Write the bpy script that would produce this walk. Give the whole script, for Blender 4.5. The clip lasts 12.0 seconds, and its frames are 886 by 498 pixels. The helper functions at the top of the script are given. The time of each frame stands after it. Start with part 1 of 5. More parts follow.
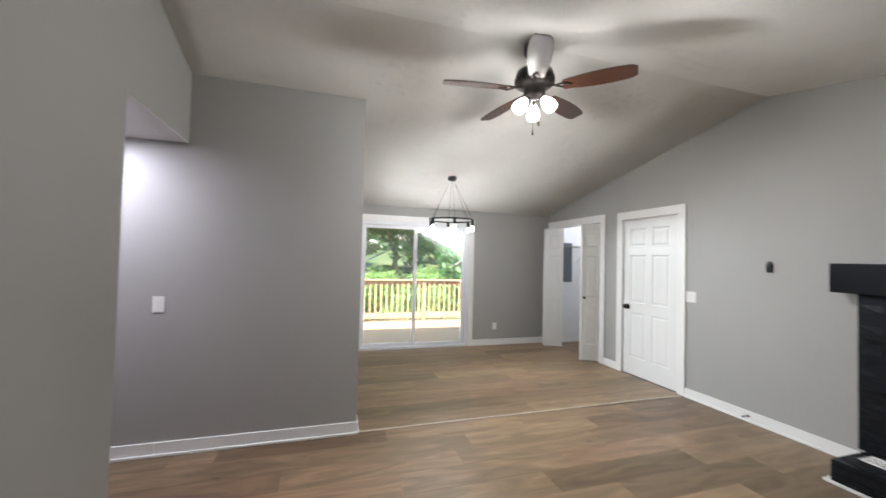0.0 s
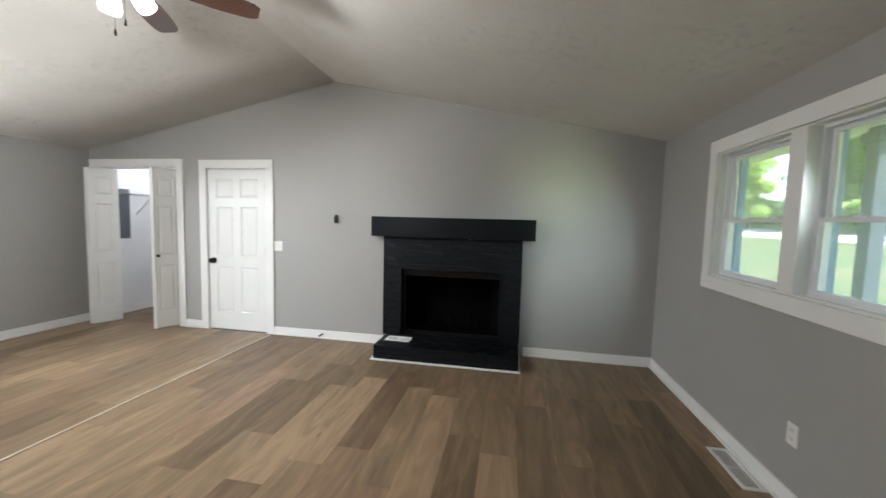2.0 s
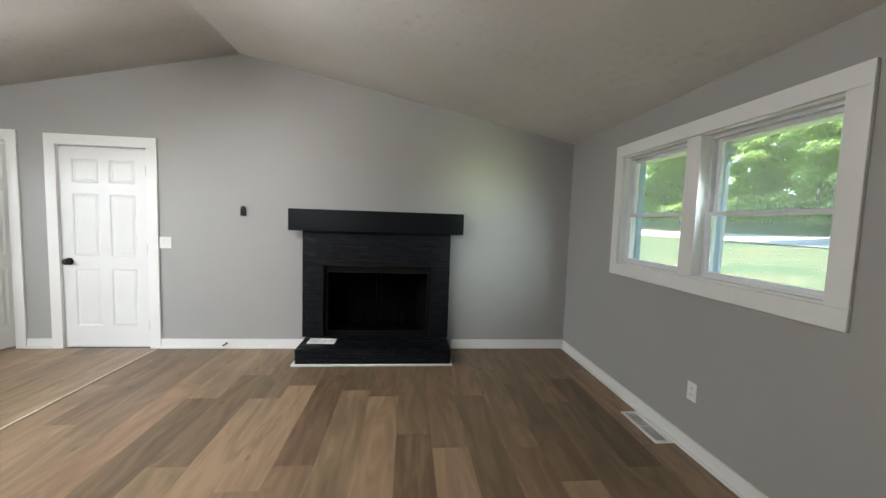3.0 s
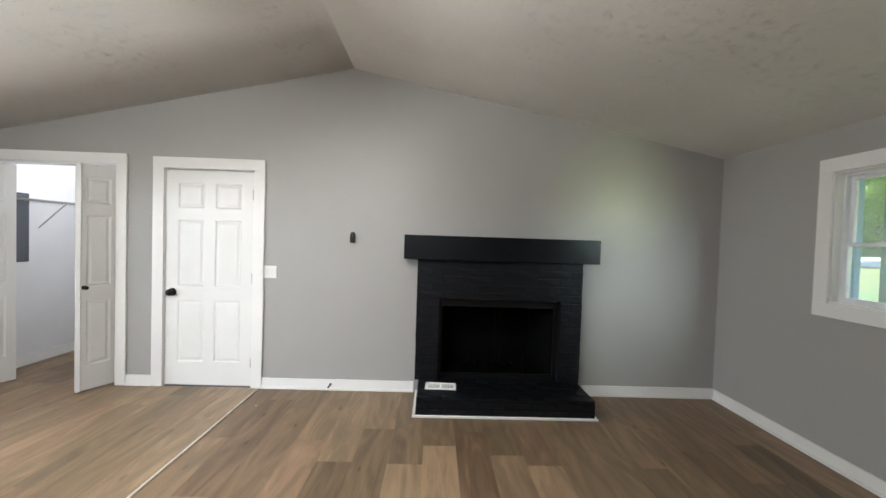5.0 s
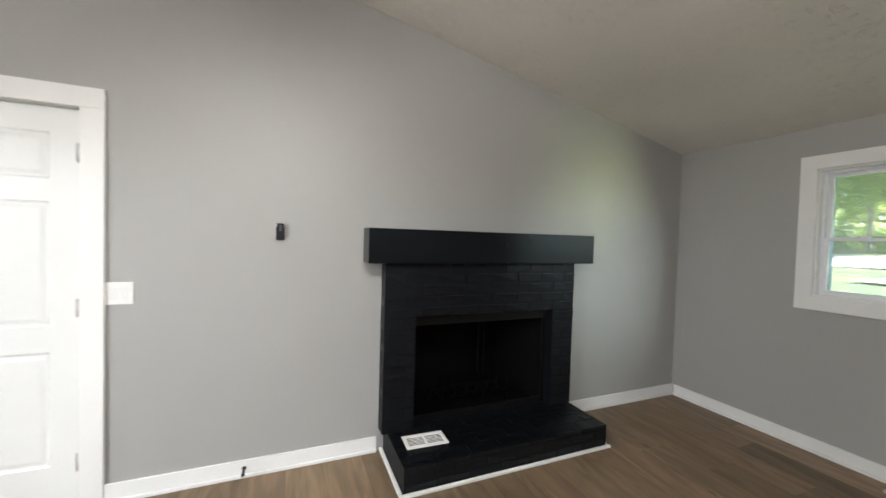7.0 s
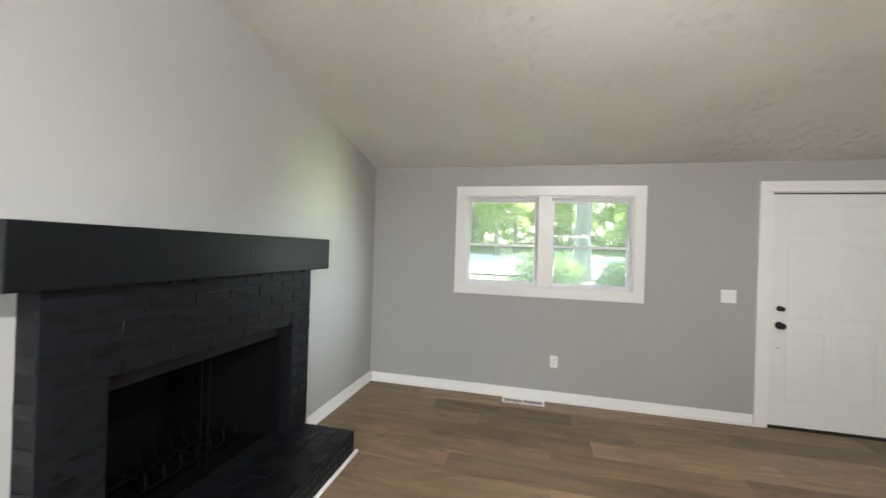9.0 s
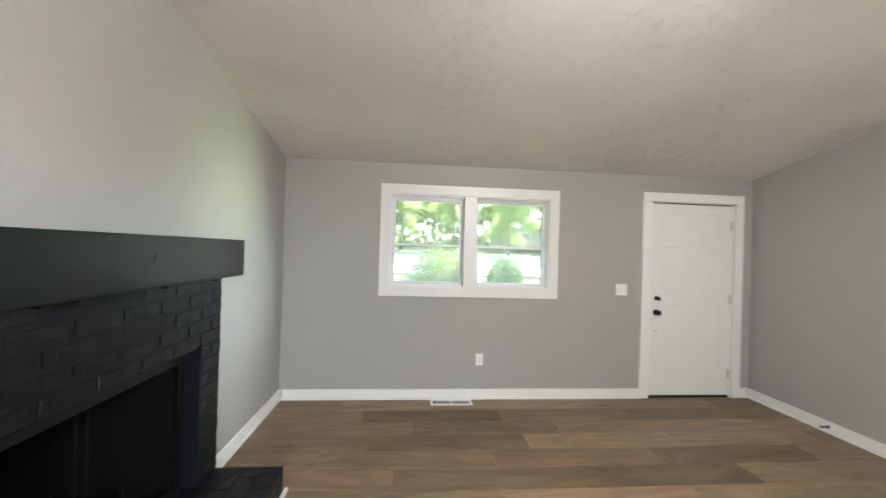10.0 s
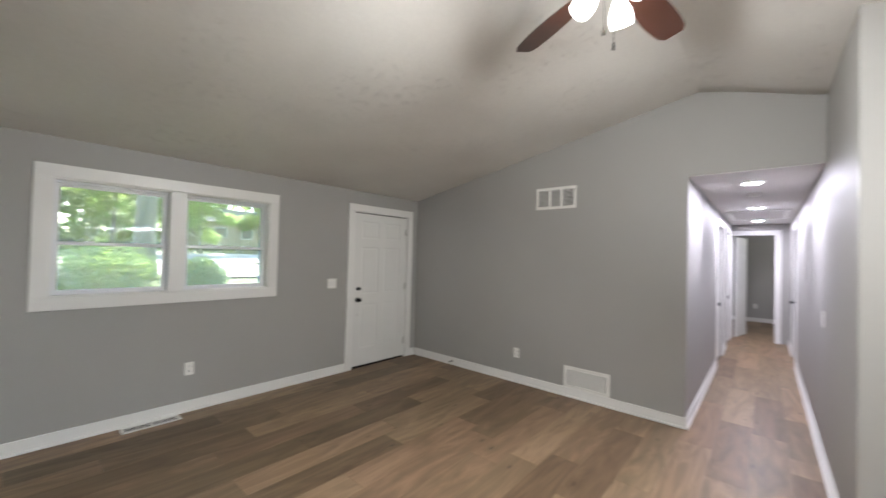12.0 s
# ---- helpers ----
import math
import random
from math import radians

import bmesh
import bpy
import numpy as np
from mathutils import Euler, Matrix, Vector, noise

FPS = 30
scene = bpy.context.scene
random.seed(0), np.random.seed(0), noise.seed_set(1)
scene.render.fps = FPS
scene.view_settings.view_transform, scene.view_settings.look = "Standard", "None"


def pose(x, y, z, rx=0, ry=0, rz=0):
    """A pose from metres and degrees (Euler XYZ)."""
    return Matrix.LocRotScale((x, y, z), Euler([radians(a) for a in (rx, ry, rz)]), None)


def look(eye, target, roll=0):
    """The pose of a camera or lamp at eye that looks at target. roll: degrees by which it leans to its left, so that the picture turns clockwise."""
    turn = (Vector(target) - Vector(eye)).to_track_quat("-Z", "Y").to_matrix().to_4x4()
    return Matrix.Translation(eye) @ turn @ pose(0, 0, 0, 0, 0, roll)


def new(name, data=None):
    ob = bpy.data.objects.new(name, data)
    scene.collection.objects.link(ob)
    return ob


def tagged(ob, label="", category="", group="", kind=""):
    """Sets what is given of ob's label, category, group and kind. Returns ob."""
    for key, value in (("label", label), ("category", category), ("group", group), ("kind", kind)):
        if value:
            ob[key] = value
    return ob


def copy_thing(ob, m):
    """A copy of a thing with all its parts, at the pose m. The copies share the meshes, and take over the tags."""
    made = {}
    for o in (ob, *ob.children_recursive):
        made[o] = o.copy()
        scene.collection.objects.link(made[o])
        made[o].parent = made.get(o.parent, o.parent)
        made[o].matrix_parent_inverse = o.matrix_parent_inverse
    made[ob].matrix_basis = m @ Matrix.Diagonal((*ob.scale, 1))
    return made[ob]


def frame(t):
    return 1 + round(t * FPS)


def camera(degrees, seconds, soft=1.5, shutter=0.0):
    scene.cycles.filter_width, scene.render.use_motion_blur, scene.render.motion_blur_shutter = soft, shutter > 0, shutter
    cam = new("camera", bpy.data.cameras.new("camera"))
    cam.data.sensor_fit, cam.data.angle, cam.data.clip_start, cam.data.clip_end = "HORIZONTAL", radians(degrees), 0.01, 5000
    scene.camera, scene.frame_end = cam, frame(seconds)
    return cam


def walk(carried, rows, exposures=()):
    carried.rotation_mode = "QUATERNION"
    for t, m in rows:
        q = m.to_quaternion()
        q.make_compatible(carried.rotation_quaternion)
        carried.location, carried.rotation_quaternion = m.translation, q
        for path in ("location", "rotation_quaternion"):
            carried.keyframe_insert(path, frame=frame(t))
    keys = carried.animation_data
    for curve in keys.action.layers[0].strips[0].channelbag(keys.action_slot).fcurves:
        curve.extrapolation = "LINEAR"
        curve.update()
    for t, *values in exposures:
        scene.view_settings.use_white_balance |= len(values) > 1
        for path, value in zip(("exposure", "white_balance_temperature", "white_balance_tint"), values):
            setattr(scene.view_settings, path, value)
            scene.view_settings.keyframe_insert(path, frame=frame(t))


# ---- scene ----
cam = camera(100.4, 12.0, shutter=0.35)
PATH = [
    (0, (0.354, 0.51, 1.449), (0.943, 2.42, 1.503), 1.4),
    (0.5, (0.27, 0.542, 1.454), (1.31, 2.248, 1.376), 1.5),
    (1, (0.23, 0.596, 1.439), (1.796, 1.835, 1.322), 1.7),
    (1.5, (0.213, 0.743, 1.415), (2.072, 1.473, 1.311), 1.9),
    (2, (0.094, 0.814, 1.45), (2.058, 1.165, 1.301), 1.5),
    (2.5, (0.041, 0.925, 1.432), (2.035, 0.934, 1.269), 1.6),
    (3, (0.151, 1.13, 1.405), (2.136, 0.936, 1.257), 1.9),
    (3.5, (0.186, 1.356, 1.438), (2.175, 1.238, 1.271), 1.9),
    (5.5, (0.886, 2.249, 1.467), (2.885, 2.188, 1.452), 1.9),
    (6, (1.094, 2.441, 1.485), (3.076, 2.171, 1.451), 1.9),
    (6.5, (1.414, 2.626, 1.449), (3.361, 2.167, 1.419), 2.1),
    (8.5, (2.399, 3.005, 1.417), (3.246, 1.195, 1.341), 1.8),
    (9, (2.515, 3.068, 1.440), (2.966, 1.120, 1.444), 1.9),
    (9.5, (2.767, 2.994, 1.466), (2.909, 0.999, 1.46), 1.8),
    (10, (2.946, 2.943, 1.46), (2.774, 0.951, 1.468), 1.7),
    (10.5, (3.16, 2.966, 1.481), (2.521, 1.071, 1.485), 1.7),
    (11, (3.301, 3.034, 1.467), (2.505, 1.199, 1.479), 1.6),
    (11.5, (3.313, 3.178, 1.494), (2.214, 1.508, 1.513), 1.4),
    (12, (3.29, 3.303, 1.488), (1.785, 1.985, 1.524), 1.5),
]
EXPOSURE = [(0, 2.54, 6150, 9), (1.0, 2.63, 6200, 8), (1.5, 2.60, 6150, 8), (2.5, 2.73, 6200, 8), (3.5, 2.66, 6200, 8), (5.5, 2.78, 6280, 9), (6.5, 2.81, 6300, 9), (8.5, 3.30, 6250, 9),
            (9.5, 3.60, 6250, 9), (10.5, 3.54, 6250, 9), (11.0, 3.35, 6280, 9), (11.5, 3.23, 6260, 9), (12, 2.95, 6200, 9)]
walk(cam, [(t, look(eye, target, roll)) for t, eye, target, roll in PATH], EXPOSURE)

# ---- world, sun, exposure ----
world = bpy.data.worlds.new("world")
scene.world = world
world.use_nodes = True
wn = world.node_tree.nodes
sky = wn.new("ShaderNodeTexSky")
sky.sky_type = "NISHITA"
sky.sun_disc = False
sky.sun_elevation = radians(53.5)
sky.sun_rotation = radians(205.0)
wn["Background"].inputs[1].default_value = 0.15
world.node_tree.links.new(sky.outputs[0], wn["Background"].inputs[0])


def lamp(name, kind, energy, color, place, size=0.05, spin=None):
    data = bpy.data.lights.new(name, kind)
    data.energy, data.color = energy, color
    if kind == "POINT":
        data.shadow_soft_size = size
    ob = new(name, data)
    ob.matrix_world = spin if spin else Matrix.Translation(place)
    return ob


sun = lamp("sun", "SUN", 5.0, (1.0, 0.95, 0.87), (0, 0, 20), spin=look((0, 0, 20), (3.5, 7.5, 8.8)))
sun.data.angle = radians(0.5)
for name, tint, power, z0, target, spread in (("window_lawn_glow", (0.86, 1.0, 0.52), 0.27, 1.35, (4.155, 0.34, 2.02), 28),
                                             ("window_sky_glow", (0.86, 1.0, 0.98), 0.62, 1.72, (4.155, 0.28, 0.95), 42)):
    pane_light = lamp(name, "AREA", power, tint, None, spin=look((1.58, -0.735, z0), target))
    pane_light.data.shape, pane_light.data.size, pane_light.data.size_y, pane_light.data.spread = "RECTANGLE", 0.05, 0.36, radians(spread)

dlim = lamp("door_daylight", "AREA", 4.2, (0.93, 0.97, 1.0), None, spin=look((1.70, 6.375, 1.925), (3.5, 3.5, 0.35)))
dlim.data.shape, dlim.data.size, dlim.data.size_y, dlim.data.spread = "RECTANGLE", 1.7, 0.05, radians(70)

# ---- plan, in metres ----
XE, XW, YS, YN = 4.155, -0.655, -0.68, 6.345
YR, ZR, ZE, ZEN = 2.84, 3.01, 2.30, 2.27
YP, XP, YH, ZH = 3.642, 0.612, 2.77, 2.255
WT = 0.13


def ceil_z(y):
    return ZR - (YR - y) * (ZR - ZE) / (YR - YS) if y < YR else ZR - (y - YR) * (ZR - ZEN) / (YN - YR)


# ---- materials ----
def rgb(r, g, b):
    return (r, g, b, 1.0)


def mat(name, color, rough=0.5, metal=0.0, dark=None, scale=3.0, fine=60.0, bump=0.0, spec=0.5, stretch=(1, 1, 1),
        per_object=0.0, spread=0.5, rough_spread=0.08):
    m = bpy.data.materials.new(name)
    m.use_nodes = True
    nt = m.node_tree
    n, l = nt.nodes, nt.links
    b = n["Principled BSDF"]
    b.inputs["Metallic"].default_value = metal
    b.inputs["Specular IOR Level"].default_value = spec
    tc = n.new("ShaderNodeTexCoord")
    mp = n.new("ShaderNodeMapping")
    mp.inputs["Scale"].default_value = stretch
    l.new(tc.outputs["Object"], mp.inputs[0])
    big = n.new("ShaderNodeTexNoise")
    big.inputs["Scale"].default_value = scale
    big.inputs["Detail"].default_value = 5
    small = n.new("ShaderNodeTexNoise")
    small.inputs["Scale"].default_value = fine
    small.inputs["Detail"].default_value = 4
    l.new(mp.outputs[0], big.inputs[0])
    l.new(mp.outputs[0], small.inputs[0])
    add = n.new("ShaderNodeMath")
    add.operation = "MULTIPLY_ADD"
    add.inputs[1].default_value = 0.35
    l.new(small.outputs[0], add.inputs[0])
    l.new(big.outputs[0], add.inputs[2])
    ramp = n.new("ShaderNodeMapRange")
    ramp.inputs[1].default_value = 0.68 - spread / 2
    ramp.inputs[2].default_value = 0.68 + spread / 2
    l.new(add.outputs[0], ramp.inputs[0])
    mix = n.new("ShaderNodeMix")
    mix.data_type = "RGBA"
    mix.inputs[6].default_value = rgb(*(dark or [c * 0.93 for c in color]))
    mix.inputs[7].default_value = rgb(*color)
    l.new(ramp.outputs[0], mix.inputs[0])
    out = mix.outputs[2]
    if per_object:
        oi = n.new("ShaderNodeObjectInfo")
        mr = n.new("ShaderNodeMapRange")
        mr.inputs[3].default_value = 1 - per_object
        mr.inputs[4].default_value = 1 + per_object
        l.new(oi.outputs["Random"], mr.inputs[0])
        hs = n.new("ShaderNodeHueSaturation")
        l.new(mr.outputs[0], hs.inputs["Value"])
        l.new(out, hs.inputs["Color"])
        out = hs.outputs[0]
    l.new(out, b.inputs["Base Color"])
    rr = n.new("ShaderNodeMapRange")
    rr.inputs[3].default_value = max(0.02, rough - rough_spread)
    rr.inputs[4].default_value = min(1, rough + rough_spread)
    l.new(big.outputs[0], rr.inputs[0])
    l.new(rr.outputs[0], b.inputs["Roughness"])
    if bump:
        bp = n.new("ShaderNodeBump")
        bp.inputs["Strength"].default_value = 0.6
        bp.inputs["Distance"].default_value = bump
        l.new(add.outputs[0], bp.inputs["Height"])
        l.new(bp.outputs[0], b.inputs["Normal"])
    return m


def glow(name, color, strength):
    m = bpy.data.materials.new(name)
    m.use_nodes = True
    b = m.node_tree.nodes["Principled BSDF"]
    b.inputs["Base Color"].default_value = rgb(0.9, 0.9, 0.9)
    b.inputs["Emission Color"].default_value = rgb(*color)
    b.inputs["Emission Strength"].default_value = strength
    return m


def glass_mat(name, color, rough=0.0):
    m = bpy.data.materials.new(name)
    m.use_nodes = True
    b = m.node_tree.nodes["Principled BSDF"]
    b.inputs["Base Color"].default_value = rgb(*color)
    b.inputs["Transmission Weight"].default_value = 1.0
    b.inputs["Roughness"].default_value = rough
    b.inputs["IOR"].default_value = 1.45
    return m


def ceiling_mat():
    """Off-white paint over fans of fine brush ridges, stomped on in patches."""
    m = mat("ceiling_paint", (0.72, 0.70, 0.665), 0.75, scale=1.5, fine=40, dark=(0.60, 0.58, 0.55), spread=0.7)
    n, l = m.node_tree.nodes, m.node_tree.links

    def math_node(op, a, b=None, c=None):
        k = n.new("ShaderNodeMath")
        k.operation = op
        for i, v in enumerate((a, b, c)):
            if v is None:
                continue
            if isinstance(v, (int, float)):
                k.inputs[i].default_value = v
            else:
                l.new(v, k.inputs[i])
        return k.outputs[0]

    def ramp(src, lo, hi):
        k = n.new("ShaderNodeMapRange")
        k.inputs[1].default_value, k.inputs[2].default_value = lo, hi
        l.new(src, k.inputs[0])
        return k.outputs[0]

    def noise_at(size, detail=2):
        t = n.new("ShaderNodeTexNoise")
        t.inputs["Scale"].default_value, t.inputs["Detail"].default_value = size, detail
        l.new(flat_co.outputs[0], t.inputs[0])
        return t.outputs[0]
    tc, flat_co = n.new("ShaderNodeTexCoord"), n.new("ShaderNodeMapping")
    flat_co.inputs["Scale"].default_value = (1, 1, 0)
    l.new(tc.outputs["Object"], flat_co.inputs[0])
    fans = []
    for size, shift, rays in ((8.5, 0.0, 17), (11.0, 3.7, 13)):
        mp = n.new("ShaderNodeMapping")
        mp.inputs["Location"].default_value = (shift, shift, 0)
        l.new(flat_co.outputs[0], mp.inputs[0])
        v = n.new("ShaderNodeTexVoronoi")
        v.inputs["Scale"].default_value = size
        l.new(mp.outputs[0], v.inputs["Vector"])
        d = n.new("ShaderNodeVectorMath")
        d.operation = "SUBTRACT"
        l.new(mp.outputs[0], d.inputs[0])
        l.new(v.outputs["Position"], d.inputs[1])
        sp, cs = n.new("ShaderNodeSeparateXYZ"), n.new("ShaderNodeSeparateColor")
        l.new(d.outputs[0], sp.inputs[0])
        l.new(v.outputs["Color"], cs.inputs[0])
        angle = math_node("ARCTAN2", sp.outputs[1], sp.outputs[0])
        wave = math_node("SINE", math_node("ADD", math_node("MULTIPLY", angle, rays), math_node("MULTIPLY", noise_at(30), 9.0)))
        ridge = ramp(wave, 0.45, 0.95)
        reach = math_node("MULTIPLY", ramp(v.outputs["Distance"], 0.10, 0.22), ramp(v.outputs["Distance"], 0.62, 0.45))
        part_of = ramp(math_node("SINE", math_node("ADD", angle, math_node("MULTIPLY", cs.outputs[0], 6.3))), 0.0, 0.3)
        fans.append(math_node("MULTIPLY", math_node("MULTIPLY", ridge, reach), part_of))
    both = math_node("MAXIMUM", fans[0], fans[1])
    both = math_node("MULTIPLY", both, ramp(noise_at(1.3, 3), 0.41, 0.58))
    both = math_node("MULTIPLY", both, ramp(noise_at(14), 0.38, 0.52))
    bp = n.new("ShaderNodeBump")
    bp.inputs["Strength"].default_value, bp.inputs["Distance"].default_value = 1.0, 0.0026
    l.new(both, bp.inputs["Height"])
    l.new(bp.outputs[0], n["Principled BSDF"].inputs["Normal"])
    return m


def plank_mat(name, shift):
    """Printed vinyl plank; shift makes the whole board paler or darker."""
    m = bpy.data.materials.new(name)
    m.use_nodes = True
    n, l = m.node_tree.nodes, m.node_tree.links
    b = n["Principled BSDF"]
    tc, oi = n.new("ShaderNodeTexCoord"), n.new("ShaderNodeObjectInfo")
    off = n.new("ShaderNodeVectorMath")
    off.operation = "MULTIPLY_ADD"
    off.inputs[1].default_value = (37.0, 61.0, 23.0)
    l.new(oi.outputs["Random"], off.inputs[0])
    l.new(tc.outputs["Object"], off.inputs[2])

    def grain(sx, sy, detail, dist=0.0):
        mp = n.new("ShaderNodeMapping")
        mp.inputs["Scale"].default_value = (sx, sy, 1)
        l.new(off.outputs[0], mp.inputs[0])
        t = n.new("ShaderNodeTexNoise")
        t.inputs["Scale"].default_value = 1
        t.inputs["Detail"].default_value = detail
        t.inputs["Distortion"].default_value = dist
        l.new(mp.outputs[0], t.inputs[0])
        return t.outputs[0]
    broad, streak, fine = grain(1.2, 6.5, 4, 2.2), grain(1.5, 30, 5, 1.6), grain(6, 150, 3)
    ramp = n.new("ShaderNodeValToRGB")
    ramp.color_ramp.elements[0].color = rgb(0.064, 0.044, 0.025)
    ramp.color_ramp.elements[1].color = rgb(0.285, 0.200, 0.121)
    ramp.color_ramp.elements[0].position, ramp.color_ramp.elements[1].position = 0.18, 0.85
    for p, c in ((0.45, (0.131, 0.091, 0.054)), (0.66, (0.195, 0.137, 0.083))):
        e = ramp.color_ramp.elements.new(p)
        e.color = rgb(*c)
    tone = n.new("ShaderNodeMath")
    tone.operation = "MULTIPLY_ADD"
    tone.inputs[1].default_value, tone.inputs[2].default_value = 0.14, 0.062 + shift
    l.new(oi.outputs["Random"], tone.inputs[0])
    acc = tone.outputs[0]
    for src, w in ((broad, 0.70), (streak, 0.24), (fine, 0.09)):
        k = n.new("ShaderNodeMath")
        k.operation = "MULTIPLY_ADD"
        k.inputs[1].default_value = w
        l.new(src, k.inputs[0])
        l.new(acc, k.inputs[2])
        acc = k.outputs[0]
    l.new(acc, ramp.inputs[0])
    knot = n.new("ShaderNodeTexVoronoi")
    kmap = n.new("ShaderNodeMapping")
    kmap.inputs["Scale"].default_value = (2.2, 6.0, 1)
    l.new(off.outputs[0], kmap.inputs[0])
    l.new(kmap.outputs[0], knot.inputs["Vector"])
    knot.inputs["Scale"].default_value = 1.0
    kr = n.new("ShaderNodeMapRange")
    kr.inputs[1].default_value, kr.inputs[2].default_value = 0.02, 0.10
    kr.inputs[3].default_value, kr.inputs[4].default_value = 0.45, 1.0
    l.new(knot.outputs["Distance"], kr.inputs[0])
    hs = n.new("ShaderNodeHueSaturation")
    l.new(kr.outputs[0], hs.inputs["Value"])
    pick, rosy, blush = n.new("ShaderNodeMath"), n.new("ShaderNodeMapRange"), n.new("ShaderNodeMix")
    pick.operation = "PINGPONG"
    pick.inputs[1].default_value = 0.13
    l.new(oi.outputs["Random"], pick.inputs[0])
    rosy.inputs[1].default_value, rosy.inputs[2].default_value = 0.05, 0.12
    l.new(pick.outputs[0], rosy.inputs[0])
    blush.data_type, blush.blend_type = "RGBA", "MULTIPLY"
    blush.inputs[7].default_value = rgb(1.02, 0.95, 0.97)
    l.new(rosy.outputs[0], blush.inputs[0])
    l.new(ramp.outputs[0], blush.inputs[6])
    l.new(blush.outputs[2], hs.inputs["Color"])
    l.new(hs.outputs[0], b.inputs["Base Color"])
    rr = n.new("ShaderNodeMapRange")
    rr.inputs[3].default_value, rr.inputs[4].default_value = 0.35, 0.50
    l.new(streak, rr.inputs[0])
    l.new(rr.outputs[0], b.inputs["Roughness"])
    bp = n.new("ShaderNodeBump")
    bp.inputs["Strength"].default_value, bp.inputs["Distance"].default_value = 0.3, 0.0006
    l.new(fine, bp.inputs["Height"])
    l.new(bp.outputs[0], b.inputs["Normal"])
    b.inputs["Specular IOR Level"].default_value = 0.3
    return m


M_WALL = mat("grey_wall_paint", (0.341, 0.334, 0.320), 0.52, scale=1.2, fine=90, dark=(0.321, 0.315, 0.302), bump=0.0006, spec=0.5)
M_WHITE = mat("white_trim_paint", (0.74, 0.735, 0.72), 0.35, scale=2, fine=50, dark=(0.70, 0.695, 0.68))
M_DOOR = mat("white_door_paint", (0.70, 0.70, 0.685), 0.34, scale=3, fine=130, dark=(0.665, 0.665, 0.65))
M_CLOSET = mat("white_wall_paint", (0.74, 0.74, 0.75), 0.6, scale=2, fine=70)
M_CEIL = ceiling_mat()
M_HALLCEIL = mat("smooth_ceiling_paint", (0.62, 0.60, 0.60), 0.7, scale=2, fine=60)
M_PLANK = {"mid": plank_mat("vinyl_plank", 0.0), "dark": plank_mat("dark_vinyl_plank", -0.155), "pale": plank_mat("pale_vinyl_plank", 0.075)}
M_SUB = mat("floor_joint", (0.06, 0.045, 0.035), 0.8)
M_BRICK = mat("black_painted_brick", (0.0035, 0.0040, 0.0052), 0.40, scale=11, fine=90, dark=(0.0018, 0.002, 0.0025), bump=0.008, spec=0.34, per_object=0.25, spread=0.35, rough_spread=0.16)
M_MORTAR = mat("black_painted_mortar", (0.004, 0.0048, 0.0065), 0.5, spec=0.25, scale=20, fine=120, bump=0.003)
M_MANTEL = mat("black_mantel_paint", (0.0035, 0.0048, 0.0055), 0.33, scale=2.5, fine=60, rough_spread=0.09, dark=(0.002, 0.0026, 0.003), spec=0.32, bump=0.0008)
for m in (M_BRICK, M_MANTEL, M_MORTAR):
    m.node_tree.nodes["Principled BSDF"].inputs["Specular Tint"].default_value = rgb(0.86, 0.92, 1.0)
M_SOOT = mat("firebox_soot", (0.0011, 0.0011, 0.0012), 0.8, scale=8, fine=60, spec=0.10, bump=0.003)
M_BLACK = mat("black_metal", (0.012, 0.012, 0.012), 0.35, metal=0.6, scale=10)
M_BRONZE = mat("dark_bronze_metal", (0.022, 0.017, 0.015), 0.4, metal=0.7, scale=10)
M_STEEL = mat("brushed_steel", (0.45, 0.44, 0.42), 0.35, metal=0.9, scale=10)
M_BLADE = mat("walnut_blade", (0.050, 0.017, 0.009), 0.24, spec=1.0, scale=2, fine=50, dark=(0.030, 0.011, 0.007), stretch=(1, 9, 1), spread=0.6)
M_PLASTIC = mat("white_plastic", (0.78, 0.77, 0.74), 0.35, scale=5)
M_VINYL = mat("white_vinyl", (0.74, 0.75, 0.78), 0.35, scale=5)
M_PANEL = mat("grey_panel_metal", (0.10, 0.11, 0.125), 0.45, metal=0.2, scale=6)
M_DARK = mat("dark_gap", (0.012, 0.011, 0.010), 0.8)
M_STRIP = mat("transition_wood", (0.56, 0.50, 0.43), 0.35, scale=6, dark=(0.44, 0.37, 0.30), stretch=(2, 30, 1))
M_GLASS = glass_mat("window_glass", (1, 1, 1))


def hazy_glass(name, amount):
    """Clear glass with a painted-in haze that scatters daylight and pales the view."""
    m = glass_mat(name, (1, 1, 1))
    n, l = m.node_tree.nodes, m.node_tree.links
    haze = n.new("ShaderNodeBsdfTranslucent")
    haze.inputs["Color"].default_value = rgb(0.85, 0.84, 0.76)
    mix = n.new("ShaderNodeMixShader")
    mix.inputs[0].default_value = amount
    l.new(n["Principled BSDF"].outputs[0], mix.inputs[1])
    l.new(haze.outputs[0], mix.inputs[2])
    l.new(mix.outputs[0], n["Material Output"].inputs["Surface"])
    return m


